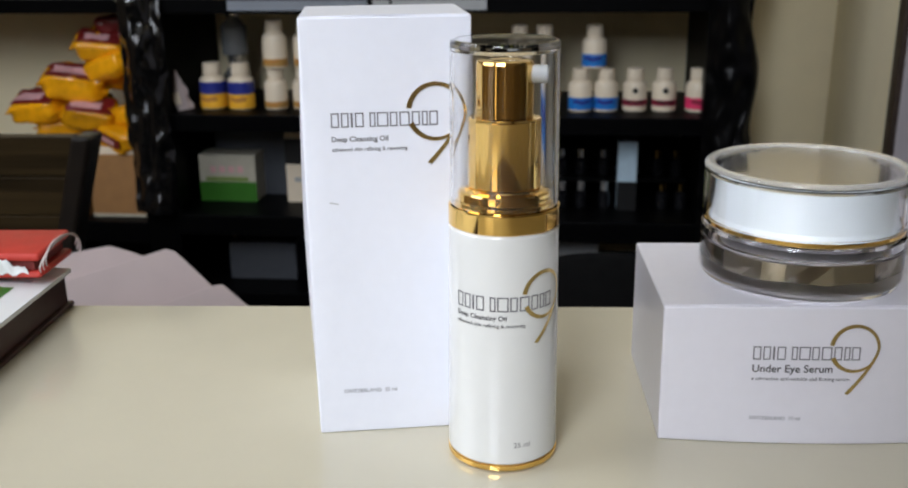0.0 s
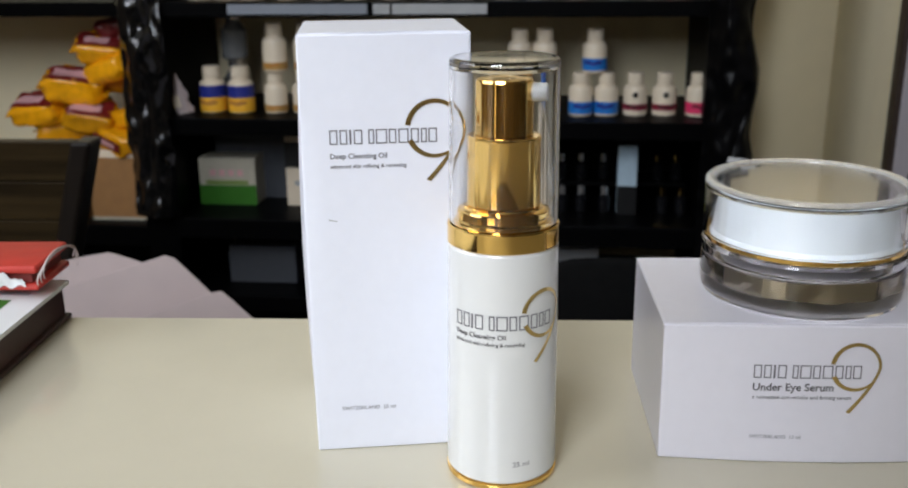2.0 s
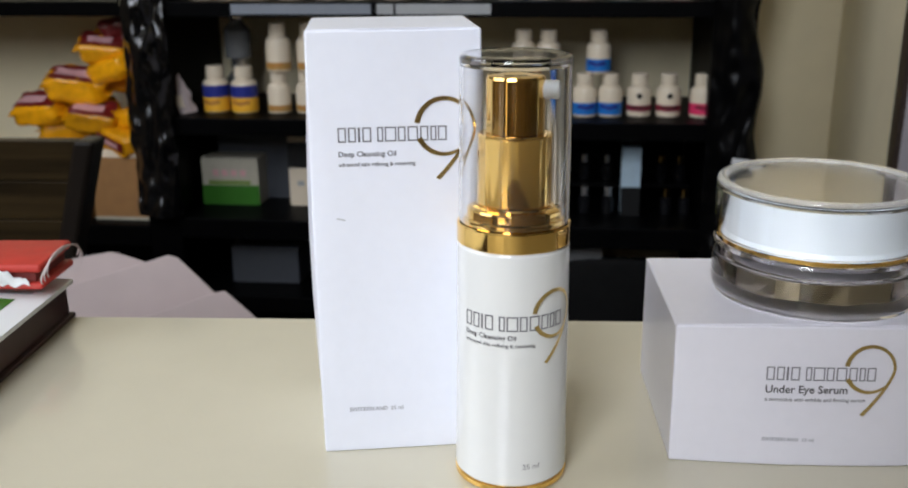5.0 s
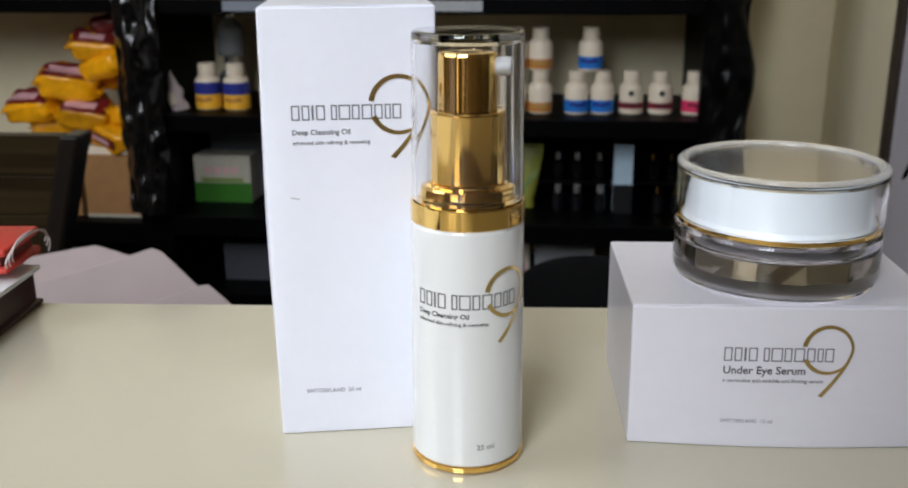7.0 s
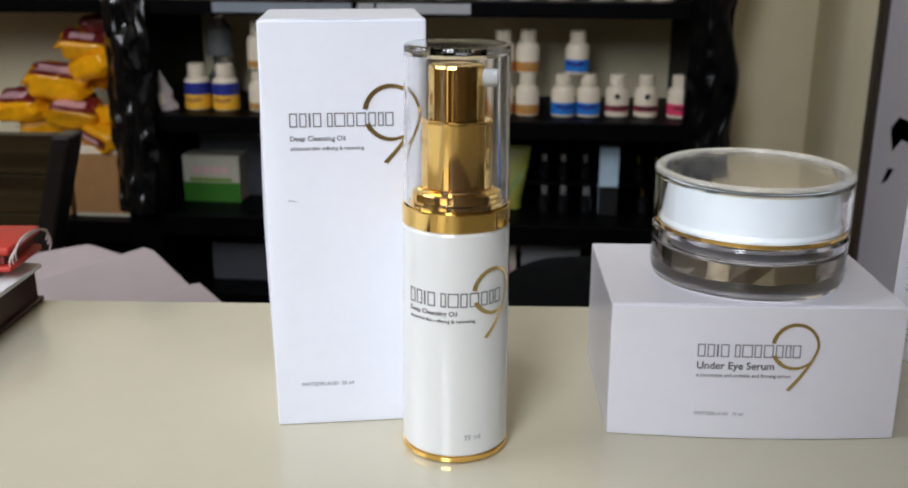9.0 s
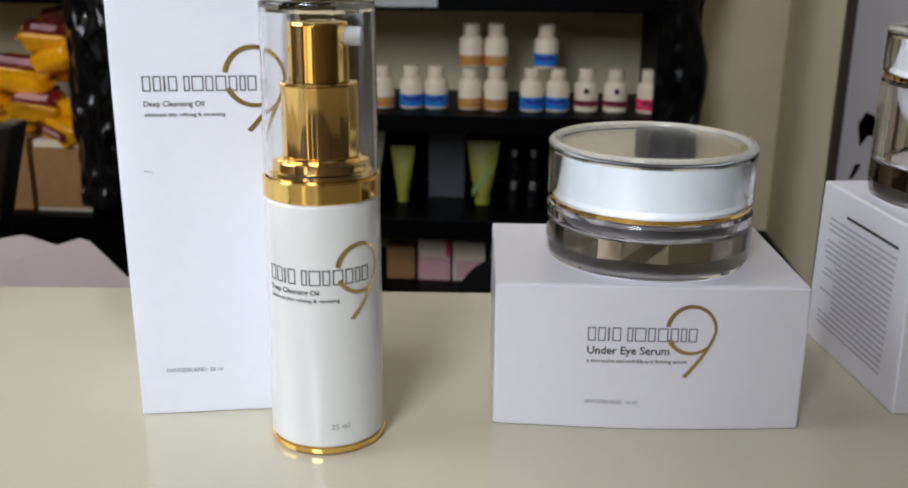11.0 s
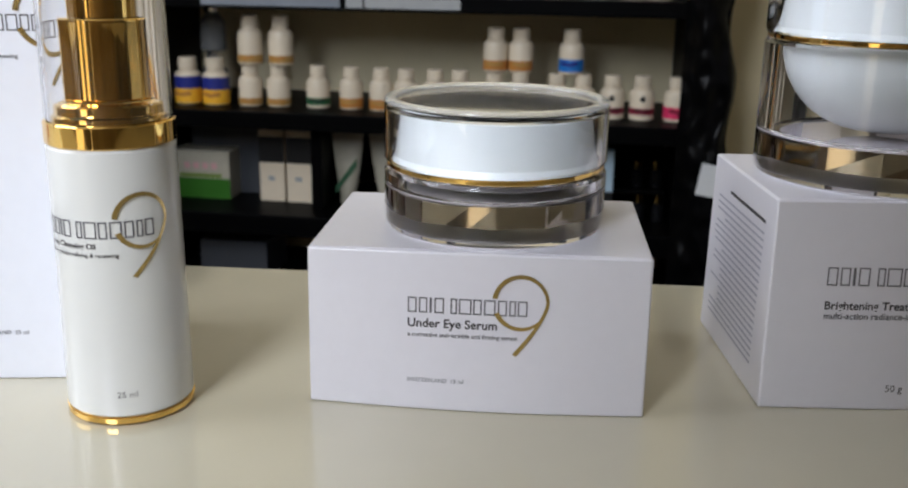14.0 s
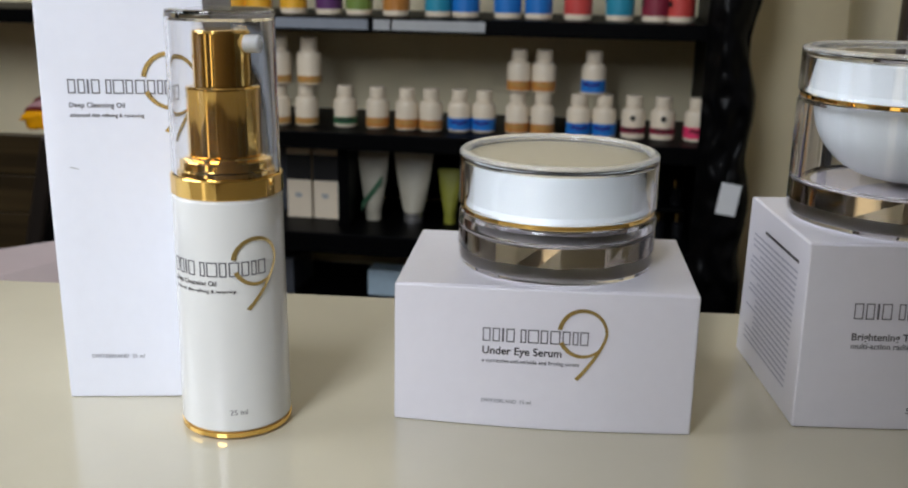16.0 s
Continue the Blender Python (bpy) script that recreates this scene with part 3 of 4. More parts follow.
def red_notebook():
    p = thing("notebook", pose(-0.1805, 0.3735, 0.7815, 0, 0, 5), "red cloth-bound notebook tied with pale string", "book")
    def cloth(z0, z1, inset):
        bm = block(-0.16, 0, -0.022 + inset, 0.010 - inset, z0, z1, 0.0016, 3)
        for v in bm.verts:
            v.co.z += 0.0012 * noise.noise(v.co * 60) + (0.0010 * math.sin(40 * v.co.x) if z0 > 0.004 else 0)
        return bm
    part("lower_cover", cloth(0.0, 0.0032, 0), RED, p)
    part("pages", block(-0.158, -0.003, -0.0200, 0.0080, 0.0030, 0.0080, 0.0004), RED_PAGES, p, "reddish page edges")
    part("upper_cover", cloth(0.0078, 0.0112, 0), RED, p)
    for k in range(3):
        curve = bmesh.new()
        last = None
        for i in range(19):
            a = math.pi * (1.25 * i / 18 - 0.15)
            c = Vector((0.0012 + 0.0018 * math.sin(a) + 0.0010 * k, -0.006 - (0.0185 - 0.001 * k) * math.cos(a), 0.0058 + (0.0062 + 0.0012 * k) * math.sin(a + 0.2 * k)))
            q = [curve.verts.new(c + Vector((0.00028 * dx, 0, 0.00028 * dz))) for dx, dz in ((-1, -1), (1, -1), (1, 1), (-1, 1))]
            if last:
                for e in range(4):
                    curve.faces.new((last[e], last[(e + 1) % 4], q[(e + 1) % 4], q[e]))
            last = q
        part("string", curve, PINK_PAPER, p, "pale frayed string")
    part("torn_label", grid_sheet(22, 5, lambda u, v: (-0.026 + 0.021 * u, -0.0226 - 0.0007 * math.sin(11 * u + 2 * v), 0.0022 + 0.0007 * math.sin(23 * u) + (0.0025 + 0.0045 * math.sin(math.pi * min(1, 0.15 + u)) + 0.0005 * math.sin(41 * u)) * v), 0.0002), PAPER, p, "white torn paper label")


red_notebook()


# ---- chair and paper behind the desk ----
def wooden_chair():
    c = thing("wooden_chair", pose(-0.478, 1.0, 0.012, 0, 0, 3), "glossy dark brown wooden chair", "chair")
    part("seat", block(-0.46, -0.03, -0.02, 0.22, 0.33, 0.365, 0.008), WOOD, c)
    for x in (-0.44, -0.05):
        part("leg", block(x, x + 0.035, 0.17, 0.205, -0.012, 0.3295, 0.004), WOOD, c)
        part("leg", block(x, x + 0.035, -0.015, 0.02, -0.012, 0.3295, 0.004), WOOD, c)
    slant = [(0.436, -0.035), (0.705, 0.022)]
    def post(x0, x1):
        bm = block(x0, x1, -0.02, 0.015, 0.3655, 0.708, 0.004)
        for v in bm.verts:
            v.co.x += -0.075 + 0.0954 * (v.co.z - 0.436) / 0.27 if x0 > -0.2 else 0
            v.co.y -= 0.05 * (v.co.z - 0.436) / 0.27
        return bm
    part("back_post", post(-0.0155, 0.006), WOOD_EDGE, c, "near-black edge post")
    part("back_post", post(-0.46, -0.43), WOOD, c)
    for k in range(6):
        z0 = 0.44 + 0.0446 * k
        bm = block(-0.43, -0.016, -0.012, 0.006, z0, z0 + 0.0438, 0.0015)
        for v in bm.verts:
            if v.co.x > -0.2:
                v.co.x += -0.075 + 0.0954 * (v.co.z - 0.436) / 0.27
            v.co.y -= 0.05 * (v.co.z - 0.436) / 0.27
        part("slat", bm, WOOD_RED if k in (1, 2) else WOOD, c)


wooden_chair()


def side_stool():
    s = thing("stool", pose(-0.32, 0.80, 0), "low dark stool under loose wrapping paper", "stool")
    part("top", block(-0.17, 0.14, -0.10, 0.10, 0.44, 0.47, 0.006), WOOD, s)
    for x in (-0.15, 0.10):
        for y in (-0.09, 0.06):
            part("leg", block(x, x + 0.03, y, y + 0.03, 0, 0.4395, 0.003), WOOD, s)


side_stool()


def paper_sheet(x0, xp, x1, z0, zp, z1, y, lean):
    """A folded sheet standing on the stool, with a peaked upper edge that leans back."""
    def at(u, v):
        x = x0 + (x1 - x0) * u
        top = z0 + (zp - z0) * (x - x0) / (xp - x0) if x < xp else zp + (z1 - zp) * (x - xp) / (x1 - xp)
        z = 0.471 + (top - 0.471) * v
        return (x, y + lean * v + 0.004 * math.sin(7 * u + 3 * v) * v, z)
    ob = part("wrapping_paper", grid_sheet(24, 10, at, 0.0012), PINK_PAPER, None)
    return tagged(ob, "pinkish wrapping paper, creased, standing on the stool", "paper", "loose wrapping paper")


paper_sheet(-0.47, -0.356, -0.30, 0.640, 0.660, 0.645, 0.760, 0.0)
paper_sheet(-0.42, -0.297, -0.230, 0.625, 0.664, 0.598, 0.748, 0.0)
paper_sheet(-0.36, -0.251, -0.195, 0.60, 0.638, 0.588, 0.735, 0.0)


def office_chair():
    c = thing("office_chair", pose(0.10, 1.30, 0), "black office chair with a rounded backrest", "chair")
    def pad(u, v):
        a = 2 * math.pi * u
        s = math.copysign(abs(math.cos(a)) ** 0.75, math.cos(a)), math.copysign(abs(math.sin(a)) ** 0.75, math.sin(a))
        r = math.sin(math.pi * v / 2) if v < 1 else 1
        return (0.145 * s[0] * r, 0.02 * s[0] ** 2 * r - 0.03 * (1 - v) * 0.6, 0.36 + 0.13 * s[1] * r)
    part("backrest", grid_sheet(48, 10, pad, 0.03), CHAIR_BLACK, c)
    part("stem", block(-0.02, 0.02, 0.01, 0.03, 0.16, 0.36, 0.004), CHAIR_BLACK, c)
    part("seat", block(-0.19, 0.19, 0.03, 0.40, 0.16, 0.21, 0.02, 3), CHAIR_BLACK, c)
    part("column", lathe([(0, 0.04), (0.025, 0.04), (0.025, 0.1595), (0, 0.1595)], 20), CHAIR_BLACK, c, at=pose(0, 0.2, 0))
    for k in range(5):
        part("foot", block(0.02, 0.2, -0.018, 0.018, 0.0, 0.04, 0.006), CHAIR_BLACK, c, at=pose(0, 0.2, 0, 0, 0, 72 * k))


office_chair()

# ---- black shelves ----
shelf = thing("shelf_unit", pose(0, 0, 0), "tall black open shelf unit against the wall", "shelf")
SX0, SX1, SY0, SY1 = -0.73, 0.30, 1.665, 1.945
for z0, z1 in ((0.788, 0.813), (0.585, 0.615), (0.395, 0.432), (0.255, 0.285), (1.02, 1.045)):
    part("board", block(-0.668, 0.262, SY0 - 0.02, SY1 - 0.002, z0, z1, 0.002), BLACK, shelf)
part("board", block(-1.35, -0.732, SY0, SY1 - 0.002, 0.370, 0.410, 0.002), BLACK, shelf)
# black sheet added for the deep shade under the left bay's board
part("back_panel", block(-1.35, -0.732, SY1 - 0.0015, SY1 + 0.002, 0.0, 0.369), BLACK, shelf)
part("board", block(-1.35, -0.732, SY0, SY1 - 0.002, 0.788, 0.813, 0.002), BLACK, shelf)
part("upright", block(-0.73, -0.669, SY0 - 0.005, SY1, 0, 1.3, 0.003), BLACK, shelf)
part("upright", block(0.263, 0.315, SY0 - 0.005, SY1, 0, 1.3, 0.003), BLACK, shelf)
part("upright", block(-1.40, -1.351, SY0 - 0.005, SY1, 0, 1.3, 0.003), BLACK, shelf)
part("back_panel", block(-0.668, 0.262, SY1 - 0.0015, SY1 + 0.002, 0.4325, 0.5845), BLACK, shelf)
part("divider", block(-0.372, -0.352, SY0 + 0.03, SY1 - 0.004, 0.4325, 0.5845, 0.001), BLACK, shelf)
part("plinth", block(-0.668, 0.262, SY0 + 0.02, SY1 - 0.004, 0, 0.2545, 0.002), BLACK, shelf)
# price strips on the upper board's front
for x0, x1, mat in ((-0.54, -0.30, GREY_LABEL), (-0.29, -0.262, PRINT["grey"]), (-0.258, -0.10, PRINT["grey"])):
    part("label_strip", block(x0, x1, SY0 - 0.0216, SY0 - 0.0204, 0.793, 0.810), mat, shelf)


def film(name, label, x0, x1, z0, z1, y, seed, wave, mat):
    """Crinkled plastic film hanging in folds in front of an upright."""
    def at(u, v):
        x, z = x0 + (x1 - x0) * u, z0 + (z1 - z0) * v
        n = noise.noise(Vector((x * 26, z * 9, seed))) * 0.5 + noise.noise(Vector((x * 60, z * 34, seed + 5))) * 0.35
        edge = wave * noise.noise(Vector((u * 2, z * 7, seed + 9))) * (u if x0 > 0 else 0.3)
        return (x + edge, y - 0.012 - 0.022 * math.sin(math.pi * u) + 0.028 * n, z)
    ob = part(name, grid_sheet(26, 110, at, 0.0008), mat, None, smooth=50)
    return tagged(ob, label, "plastic film")


film("plastic_film", "shiny black crinkled plastic film over a shelf upright", -0.735, -0.655, 0.44, 1.15, 1.65, 2.0, 0.02, FILM)
film("plastic_film", "shiny black plastic film hanging over the shelf end", 0.258, 0.338, 0.05, 1.15, 1.645, 7.0, 0.028, FILM_DULL)
tag = thing("hanging_tag", pose(0.306, 1.603, 0.515, 0, 8, 0), "small white paper tag hanging from the film", "tag")
part("card", block(-0.016, 0.016, -0.0012, 0, 0, 0.052, 0.0004), PAPER, tag)
part("loop", block(-0.001, 0.001, 0, 0.016, 0.044, 0.046), PAPER, tag)


# ---- goods on the shelves ----
DARK_PRINT = {"orange": "bronze", "bronze": "orange", "blue": "navy", "yellow": "orange", "pink": "maroon", "teal": "navy"}
def white_bottle(hue, second=None, w=0.042, h=0.0735, mark=False, band=(0.10, 0.36), words="white plastic supplement bottle"):
    """A rounded bottle with shoulder, screw cap and a coloured label band, its base at the origin."""
    label = f"{words} with {hue} label" if not second else f"{words} with {second} and {hue} label"
    b = thing("supplement_bottle", pose(0, 0, 0), label, "bottle", "supplement bottles on the shelf")
    r = w / 2
    part("body", lathe([(0, 0), (r * 0.92, 0), (r, h * 0.03), (r, h * 0.58), (r * 0.93, h * 0.66), (r * 0.66, h * 0.72), (r * 0.6, h * 0.745), (0, h * 0.745)], 28), BOTTLE_WHITE, b)
    part("cap", lathe([(0, h * 0.75), (r * 0.68, h * 0.75), (r * 0.69, h * 0.76), (r * 0.67, h * 0.985), (r * 0.62, h), (0, h)], 28), BOTTLE_WHITE, b)
    e = r + 0.0004
    part("label_band", ring_lathe([(r - 0.0003, h * band[0]), (e, h * band[0]), (e, h * band[1]), (r - 0.0003, h * band[1])], 28), PRINT[hue], b)
    if second:
        part("label_band", ring_lathe([(r - 0.0003, h * band[1] + 0.0003), (e, h * band[1] + 0.0003), (e, h * 0.60), (r - 0.0003, h * 0.60)], 28), PRINT[second], b)
    def print_line(u, v):
        a = radians(-90 - 42 + 84 * u)
        return ((e + 0.0003) * math.cos(a), (e + 0.0003) * math.sin(a), h * (band[0] + (band[1] - band[0]) * (0.48 + 0.30 * v)) + 0.0012 * math.sin(9 * u))
    part("label_print", grid_sheet(8, 1, print_line, 0.0002), PRINT[DARK_PRINT.get(hue, "black")], b, "dark line of print")
    if mark:
        part("label_mark", lathe([(0, -0.0005), (0.0048, -0.0005), (0.0048, 0.0003), (0, 0.0003)], 12), PRINT["black"], b, at=Matrix.Translation((0, -r, h * 0.5)) @ pose(0, 0, 0, 90, 0, 0))
    return b


S1, S0 = 0.6152, 0.8132
KINDS = {
    "navy": white_bottle("yellow", "navy", 0.048, 0.082, band=(0.03, 0.34)), "gold": white_bottle("bronze", band=(0.05, 0.20)), "green": white_bottle("green", band=(0.08, 0.25)),
    "orange": white_bottle("orange", band=(0.05, 0.27)), "blue": white_bottle("blue", band=(0.06, 0.34)), "maroon": white_bottle("maroon", mark=True, band=(0.14, 0.28)),
    "pink": white_bottle("pink", band=(0.08, 0.34)), "tall": white_bottle("bronze", w=0.044, h=0.085, band=(0.05, 0.20))}
for ob in KINDS.values():
    ob.matrix_basis = pose(0, 0, -5)
ROW = [("navy", -0.605, 0), ("navy", -0.551, 0), ("gold", -0.487, 0), ("gold", -0.436, 0), ("green", -0.364, 0), ("orange", -0.303, 0), ("orange", -0.248, 0), ("orange", -0.204, 0),
       ("blue", -0.153, 0), ("blue", -0.110, 0), ("orange", -0.050, 0), ("orange", -0.005, 0), ("blue", 0.058, 0), ("blue", 0.102, 0), ("maroon", 0.152, 0), ("maroon", 0.202, 0), ("pink", 0.259, 0),
       ("tall", -0.484, 1), ("tall", -0.428, 1), ("orange", -0.049, 1), ("orange", -0.006, 1), ("blue", 0.080, 1)]
used = set()
for k, (kind, x, up) in enumerate(ROW):
    m = pose(x, 1.722 + 0.004 * math.sin(5.1 * k), S1 + 0.0737 * up, 0, 0, (k * 47) % 21 - 10)
    if kind in used:
        copy_thing(KINDS[kind], m)
    else:
        KINDS[kind].matrix_basis = m
        used.add(kind)
for k, (hue, x) in enumerate([("yellow", -0.615), ("yellow", -0.565), ("yellow", -0.52), ("yellow", -0.455), ("purple", -0.390), ("olive", -0.335), ("orange", -0.268), ("teal", -0.193), ("blue", -0.145), ("blue", -0.072),
                              ("blue", -0.019), ("red", 0.048), ("teal", 0.118), ("maroon", 0.178), ("red", 0.218), ("pink", 0.2405)][:15]):
    white_bottle(hue, None, 0.047, 0.10, band=(0.10, 0.40)).matrix_basis = pose(x, 1.722, S0, 0, 0, 20 * k)


def goods_box(x0, x1, z0, h, depth, mat, label, extra=(), yaw=0.0, y=1.745):
    b = thing("goods_box", pose((x0 + x1) / 2, y, z0, 0, 0, yaw), label, "box", "boxes on the shelf")
    w = (x1 - x0) / 2
    part("body", block(-w, w, 0, depth, 0, h, 0.0012), mat, b)
    for a, c, lo, hi, m in extra:
        part("print_panel", block(-w + 2 * w * a, -w + 2 * w * c, -0.0009, -0.0002, h * lo, h * hi), m, b)
    return b


S2, S3 = 0.4322, 0.2852
goods_box(-0.655, -0.545, S2, 0.090, 0.06, PRINT["beige"], "beige and green carton lying on the shelf", ((0.0, 1.0, 0.0, 0.42, PRINT["leaf"]), (0.12, 0.86, 0.44, 0.52, PRINT["olive"]), (0.2, 0.3, 0.62, 0.75, PRINT["rose"]), (0.36, 0.46, 0.62, 0.75, PRINT["rose"]), (0.52, 0.62, 0.62, 0.75, PRINT["rose"]), (0.68, 0.78, 0.62, 0.75, PRINT["rose"])))
goods_box(-0.67 + 0.03, -0.50, S2, 0.128, 0.06, PRINT["charcoal"], "grey carton behind the green one, darkened for shelf shade", y=1.80)
for x in (-0.486, -0.434):
    goods_box(x, x + 0.048, S2, 0.142, 0.045, BOTTLE_WHITE, "white carton with a black band", ((0.0, 1.0, 0.52, 0.86, PRINT["black"]), (0.35, 0.6, 0.28, 0.34, PRINT["grey"])))


def tube(x, w, h, mat, capmat, stripe, label):
    t = thing("cream_tube", pose(x * 1.02, 1.765, S2), label, "tube", "tubes on the shelf")
    rc = w * 0.24
    part("cap", lathe([(0, 0), (rc, 0), (rc, 0.018), (rc * 0.9, 0.0195), (0, 0.0195)], 24), capmat, t)
    def skin(u, v):
        a = 2 * math.pi * u
        return ((rc + (w / 2 - rc) * v ** 0.8) * math.cos(a), (rc * 1.1 * (1 - v) + 0.0008) * math.sin(a), 0.0196 + (h - 0.0196) * v)
    body = part("body", grid_sheet(28, 12, skin), mat, t)
    if stripe:
        def band(u, v):
            x_, z_ = (u - 0.5) * w * 0.62, h * (0.35 + 0.12 * v) + (u - 0.5) * h * 0.4
            return (x_, -(rc * 1.1 * (1 - (z_ - 0.0196) / (h - 0.0196)) + 0.0018), z_)
        part("stripe", grid_sheet(6, 2, band, 0.0004), stripe, t)
    part("crimp", block(-w / 2, w / 2, -0.0009, 0.0009, h - 0.001, h + 0.006), mat, t)


tube(-0.316, 0.062, 0.130, PRINT["beige"], PRINT["beige"], PRINT["green"], "white cream tube with a green diagonal stripe")
tube(-0.240, 0.076, 0.130, PRINT["beige"], SILVER, None, "white cream tube standing on its cap")
tube(-0.172, 0.044, 0.098, PRINT["lime"], PRINT["lime"], None, "lime green cream tube standing on its cap")
tube(-0.027, 0.060, 0.112, PRINT["lime"], PRINT["lime"], PRINT["olive"], "lime green cream tube standing on its cap")
goods_box(-0.132, -0.064, S2, 0.135, 0.03, PRINT["charcoal"], "grey carton between two lime tubes, darkened for shelf shade", y=1.80)


def vial(x, z, tint, y=1.745):
    v = thing("perfume_vial", pose(x, y, z), "small dark glass vial with a silver cap", "vial", "vials on the shelf")
    part("glass", lathe([(0, 0), (0.0095, 0), (0.0105, 0.001), (0.0105, 0.028), (0.005, 0.033), (0, 0.033)], 20), GLASS_DARK, v)
    part("cap", lathe([(0, 0.0332), (0.0065, 0.0332), (0.0065, 0.047), (0.0055, 0.0485), (0, 0.0485)], 20), tint, v)


for x in (0.030, 0.064, 0.106, 0.210, 0.243):
    vial(x, S2, SILVER if x < 0.2 else GOLD)
riser = thing("display_riser", pose(0.12, 1.81, S2), "low black display riser for vials", "riser")
part("top", block(-0.135, 0.135, -0.03, 0.06, 0.040, 0.046, 0.001), BLACK, riser)
part("side", block(-0.135, -0.129, -0.03, 0.06, 0.0, 0.0398), BLACK, riser)
part("side", block(0.129, 0.135, -0.03, 0.06, 0.0, 0.0398), BLACK, riser)
for x in (0.028, 0.064, 0.106, 0.206, 0.240):
    vial(x, S2 + 0.0462, SILVER if x < 0.2 else GOLD, 1.815)
goods_box(0.128, 0.162, S2, 0.125, 0.03, PRINT["pale blue"], "slim pale blue carton", ((0.0, 1.0, 0.0, 0.42, PRINT["black"]),), y=1.73)

# lower compartment
goods_box(-0.60, -0.47, S3, 0.072, 0.12, PRINT["charcoal"], "grey flat carton in the lower compartment, darkened for shelf shade", y=1.72)
goods_box(-0.145, -0.085, S3, 0.098, 0.05, BOTTLE_WHITE, "white carton with a rose panel", ((0.0, 1.0, 0.0, 0.46, PRINT["rose"]), (0.86, 1.0, 0.48, 1.0, PRINT["pink"])))
goods_box(-0.080, -0.020, S3, 0.100, 0.05, BOTTLE_WHITE, "white carton with a rose panel", ((0.1, 0.9, 0.05, 0.40, PRINT["rose"]),))
goods_box(-0.205, -0.152, S3, 0.062, 0.05, CARTON, "small brown cardboard carton", ())
goods_box(-0.010, 0.100, S3, 0.098, 0.05, PRINT["grey"], "pale grey carton in the lower compartment", ())
goods_box(-0.33, -0.26, S3, 0.05, 0.05, PRINT["pale blue"], "pale blue carton in the lower compartment", ())

# small things at the left end of the bottle row
bag = thing("paper_bag", pose(-0.652, 1.70, S1, 0, -9, 0), "small crumpled white paper packet", "packet")
def bag_skin(u, v):
    a = 2 * math.pi * u
    crush = 1 + 0.35 * noise.noise(Vector((2 * math.cos(a), 2 * math.sin(a), 5 * v)))
    return (0.016 * math.cos(a) * crush * (1 - 0.25 * v) - 0.012 * v, 0.010 * math.sin(a) * crush * (1 - 0.85 * v ** 2), 0.066 * v + 0.006 * math.sin(a + 1) * v)
part("body", grid_sheet(28, 18, bag_skin), PINK_PAPER, bag)
part("label", grid_sheet(6, 4, lambda u, v: (-0.012 + 0.014 * u - 0.004 * v, -0.0142 + 0.004 * v, 0.012 + 0.022 * v), 0.0004), BOTTLE_WHITE, bag, "white label")
for z in (0.0, 0.0875):
    flask = thing("glass_flask", pose(-0.585, 1.80, S1 + z), "clear grey stoppered flask", "flask", "stacked flasks")
    part("body", lathe([(0, 0), (0.022, 0), (0.024, 0.003), (0.024, 0.05), (0.012, 0.066), (0.012, 0.07), (0, 0.07)], 24), GREY_GLASS, flask)
    part("stopper", lathe([(0, 0.0705), (0.014, 0.0705), (0.014, 0.086), (0, 0.087)], 20), SILVER, flask)

# ---- yellow packets in the left bay ----
carton_l = goods_box(-0.852, -0.748, 0.4102, 0.118, 0.14, CARTON, "brown cardboard box under yellow packets", ((0.0, 1.0, 0.0, 0.05, PRINT["beige"]),), y=1.70)
goods_box(-0.852, -0.752, 0.5284, 0.014, 0.13, BOTTLE_WHITE, "flat white carton on the cardboard box", y=1.705)
goods_box(-1.00, -0.862, 0.4102, 0.135, 0.16, CARTON, "brown cardboard box under yellow packets", y=1.70)


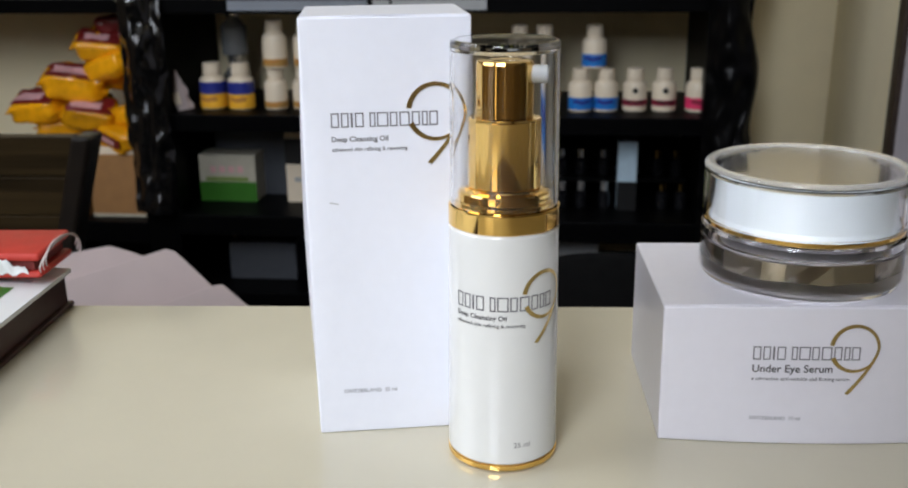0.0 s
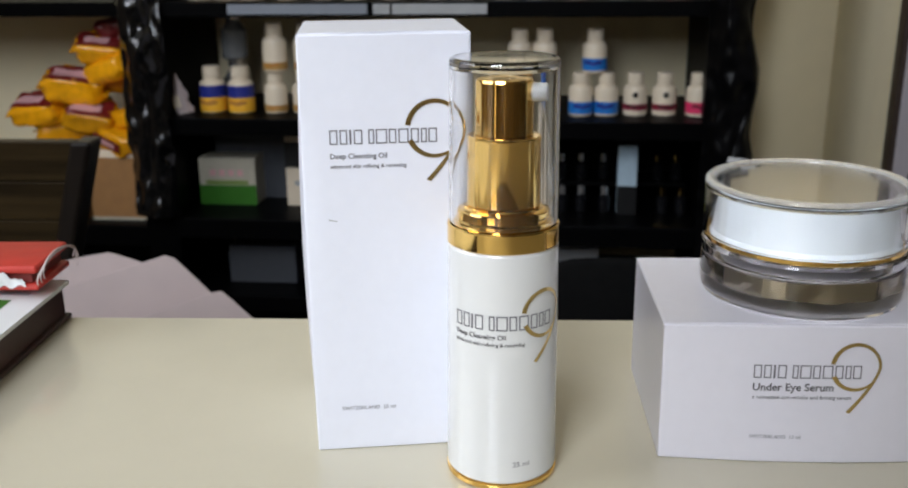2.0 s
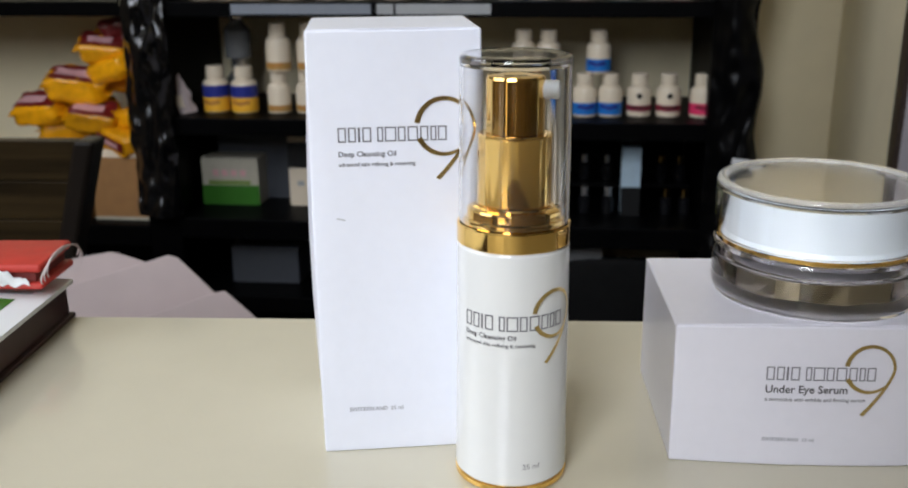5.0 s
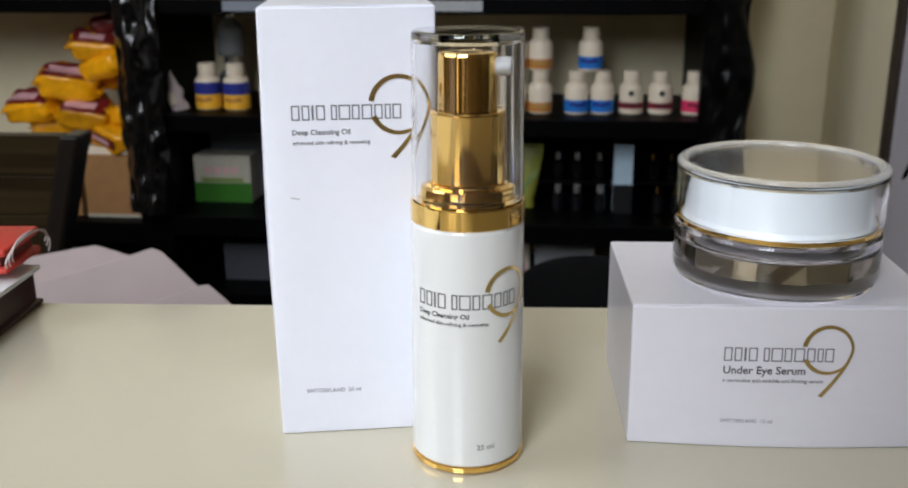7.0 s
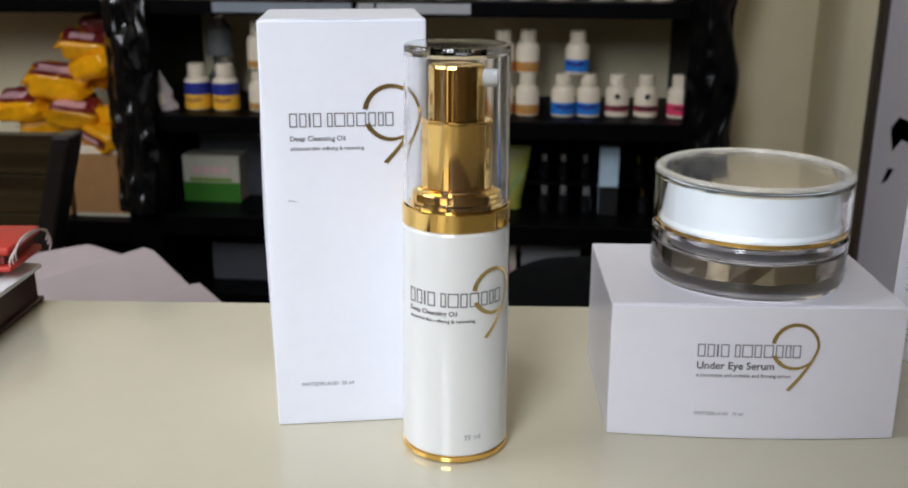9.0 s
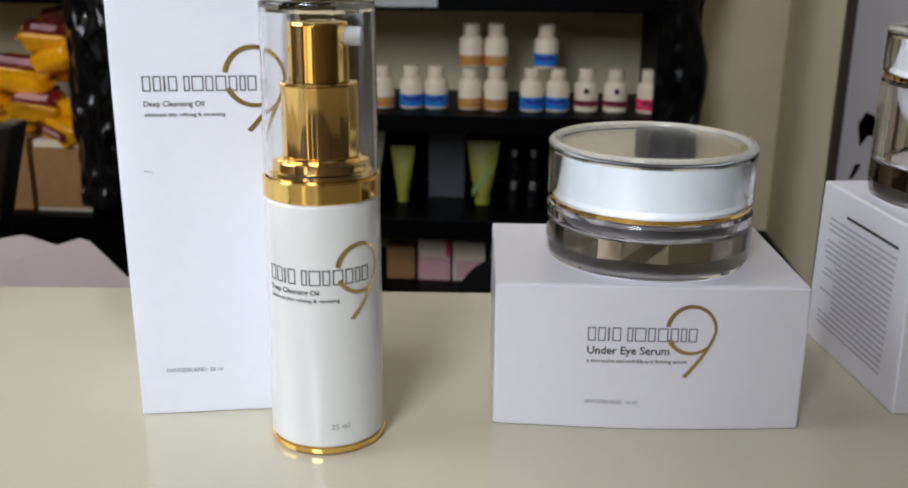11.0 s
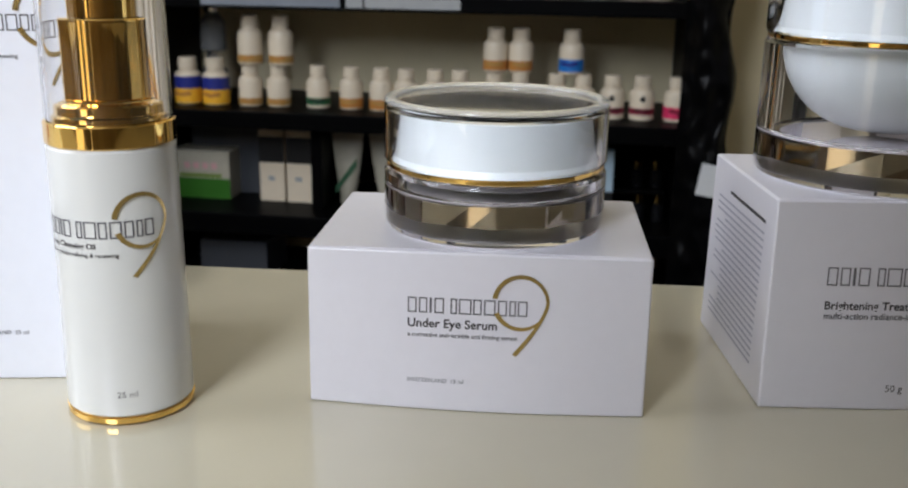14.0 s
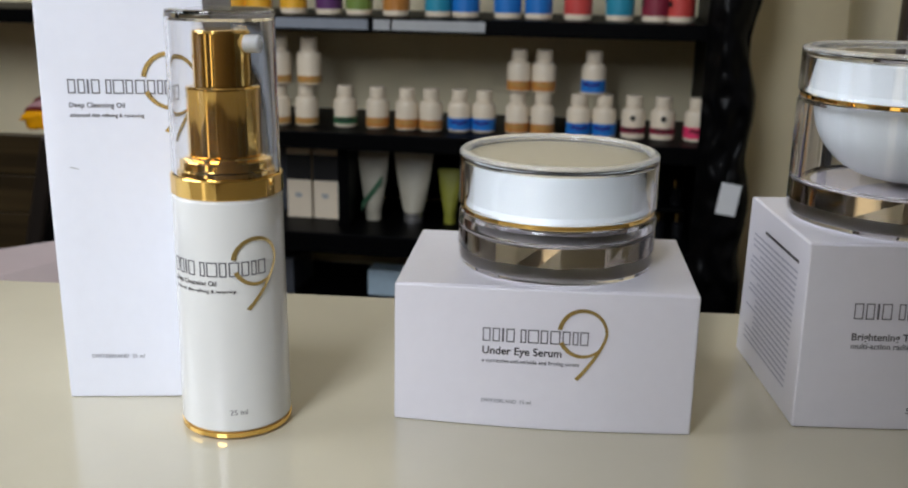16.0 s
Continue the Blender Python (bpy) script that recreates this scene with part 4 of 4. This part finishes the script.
def packet(x, z, rx, ry, rz, y=1.74, size=1.0, face="top", skin_mat=None):
    p = thing("snack_packet", pose(x, y, z, rx, ry, rz), "glossy dark maroon soft packet on yellow ones" if skin_mat else "glossy yellow soft packet with a maroon label", "packet", "pile of yellow packets")
    lx, ly, lz = 0.050 * size, 0.036 * size, 0.024 * size
    def power(c, e):
        return math.copysign(abs(c) ** e, c)
    def skin(u, v, grow=1.0, off=0.0):
        a, b = 2 * math.pi * u, math.pi * (v - 0.5)
        cb = power(math.cos(b), 0.42)
        p_ = Vector((lx * cb * power(math.cos(a), 0.42), ly * cb * power(math.sin(a), 0.42), lz * power(math.sin(b), 0.6)))
        dent = 1 + 0.20 * noise.noise(Vector((p_.x * 45 + x * 90, p_.y * 45, p_.z * 60 + z * 70)))
        return (p_.x * dent, p_.y * dent, lz + p_.z * dent + off)
    part("wrapper", grid_sheet(40, 18, skin), skin_mat or YELLOW, p)
    def on_top(fx, fy, lift):
        q = min(0.98, max(abs(fx), abs(fy)))
        p_ = Vector((lx * fx, ly * fy, lz * (1 - q ** 4.76) ** 0.3))
        dent = 1 + 0.20 * noise.noise(Vector((p_.x * 45 + x * 90, p_.y * 45, p_.z * 60 + z * 70)))
        return (p_.x * dent, p_.y * dent, lz + p_.z * dent + lift)
    if face == "top":
        part("label", grid_sheet(14, 8, lambda u, v: on_top(0.86 * (2 * u - 1), -0.80 + 1.5 * v, 0.0008), 0.0008), MAROON, p, "maroon printed label")
        part("wordmark_bar", grid_sheet(10, 4, lambda u, v: on_top(0.55 * (2 * u - 1) - 0.1, -0.55 + 0.65 * v, 0.0019), 0.0004), PRINT["rose"], p, "pale pink bar")
    elif face == "front":
        part("label", grid_sheet(10, 6, lambda u, v: (lx * 0.7 * (2 * u - 1), -ly * 1.06 - 0.001, lz * (0.7 + 0.9 * v)), 0.0008), MAROON, p, "maroon printed label")
        part("wordmark_bar", grid_sheet(6, 2, lambda u, v: (lx * 0.45 * (2 * u - 1), -ly * 1.06 - 0.0022, lz * (0.95 + 0.4 * v)), 0.0004), PRINT["rose"], p, "pale pink bar")
    for sign in (1, -1):
        part("crimp", grid_sheet(8, 2, lambda u, v: (sign * (lx * 0.97 + 0.009 * v), (u - 0.5) * ly * 1.5, lz + 0.002 * math.sin(16 * u) * v), 0.0006), YELLOW, p)


# bottom layer on the boxes
packet(-0.913, 0.546, 0, 2, 8, 1.76, 1.0, "plain")
packet(-0.794, 0.543, 14, 16, -24, 1.735, 0.95, "front")
packet(-0.956, 0.546, 0, 0, 4, 1.83, 1.0, "plain")
packet(-0.848, 0.543, 0, 3, -8, 1.79, 0.95, "plain")
# second layer
packet(-0.950, 0.590, 20, -3, -6, 1.745, 1.0)
packet(-0.850, 0.582, 24, 8, 12, 1.735, 0.92)
packet(-0.893, 0.588, 0, 4, 14, 1.80, 0.95, "plain")
packet(-0.773, 0.582, 10, -14, -34, 1.735, 0.75, "plain")
# third layer
packet(-0.883, 0.632, 18, 9, 14, 1.75, 1.12)
packet(-0.760, 0.640, 0, 76, -18, 1.765, 0.82)
packet(-0.828, 0.640, 4, 10, 20, 1.795, 0.95, "plain")
# the upper ones
packet(-0.793, 0.668, 12, -14, -18, 1.745, 0.98, "plain")
packet(-0.820, 0.706, 22, 6, 10, 1.745, 0.88)
packet(-0.778, 0.706, 10, 22, 26, 1.785, 0.80, "plain")
packet(-0.793, 0.746, 6, -8, 18, 1.765, 0.70, "plain", MAROON)

# ---- return wall ----
poster = thing("framed_poster", pose(0.5345, 1.546, 0.30), "lavender poster in a thin dark wooden frame", "picture")
part("frame_stile", block(-0.016, 0, -0.030, 0.0, 0, 1.4, 0.002), FRAME, poster)
part("frame_stile", block(-0.016, 0, -0.58, -0.55, 0, 1.4, 0.002), FRAME, poster)
part("frame_rail", block(-0.016, 0, -0.5495, -0.0305, 0, 0.03, 0.002), FRAME, poster)
part("frame_rail", block(-0.016, 0, -0.5495, -0.0305, 1.37, 1.4, 0.002), FRAME, poster)
part("print", block(-0.008, -0.001, -0.5495, -0.0305, 0.0305, 1.3695), POSTER, poster)
for shape in (((-0.10, 0.352), (-0.118, 0.322), (-0.150, 0.345), (-0.30, 0.352), (-0.30, 0.374), (-0.13, 0.374)), ((-0.090, 0.268), (-0.108, 0.274), (-0.137, 0.300), (-0.112, 0.296))):
    bm = bmesh.new()
    face = bm.faces.new([bm.verts.new((-0.0085, y, z)) for y, z in shape])
    bmesh.ops.solidify(bm, geom=[face], thickness=0.0008)
    part("dark_shape", bm, PRINT["black"], poster)
bench = thing("low_cabinet", pose(0.44, 1.5, 0), "low black cabinet along the return wall", "cabinet")
part("body", block(0, 0.093, -0.5, 0.44, 0, 0.325, 0.004), BLACK, bench)
part("top", block(-0.008, 0.094, -0.505, 0.445, 0.3255, 0.345, 0.003), BLACK, bench)
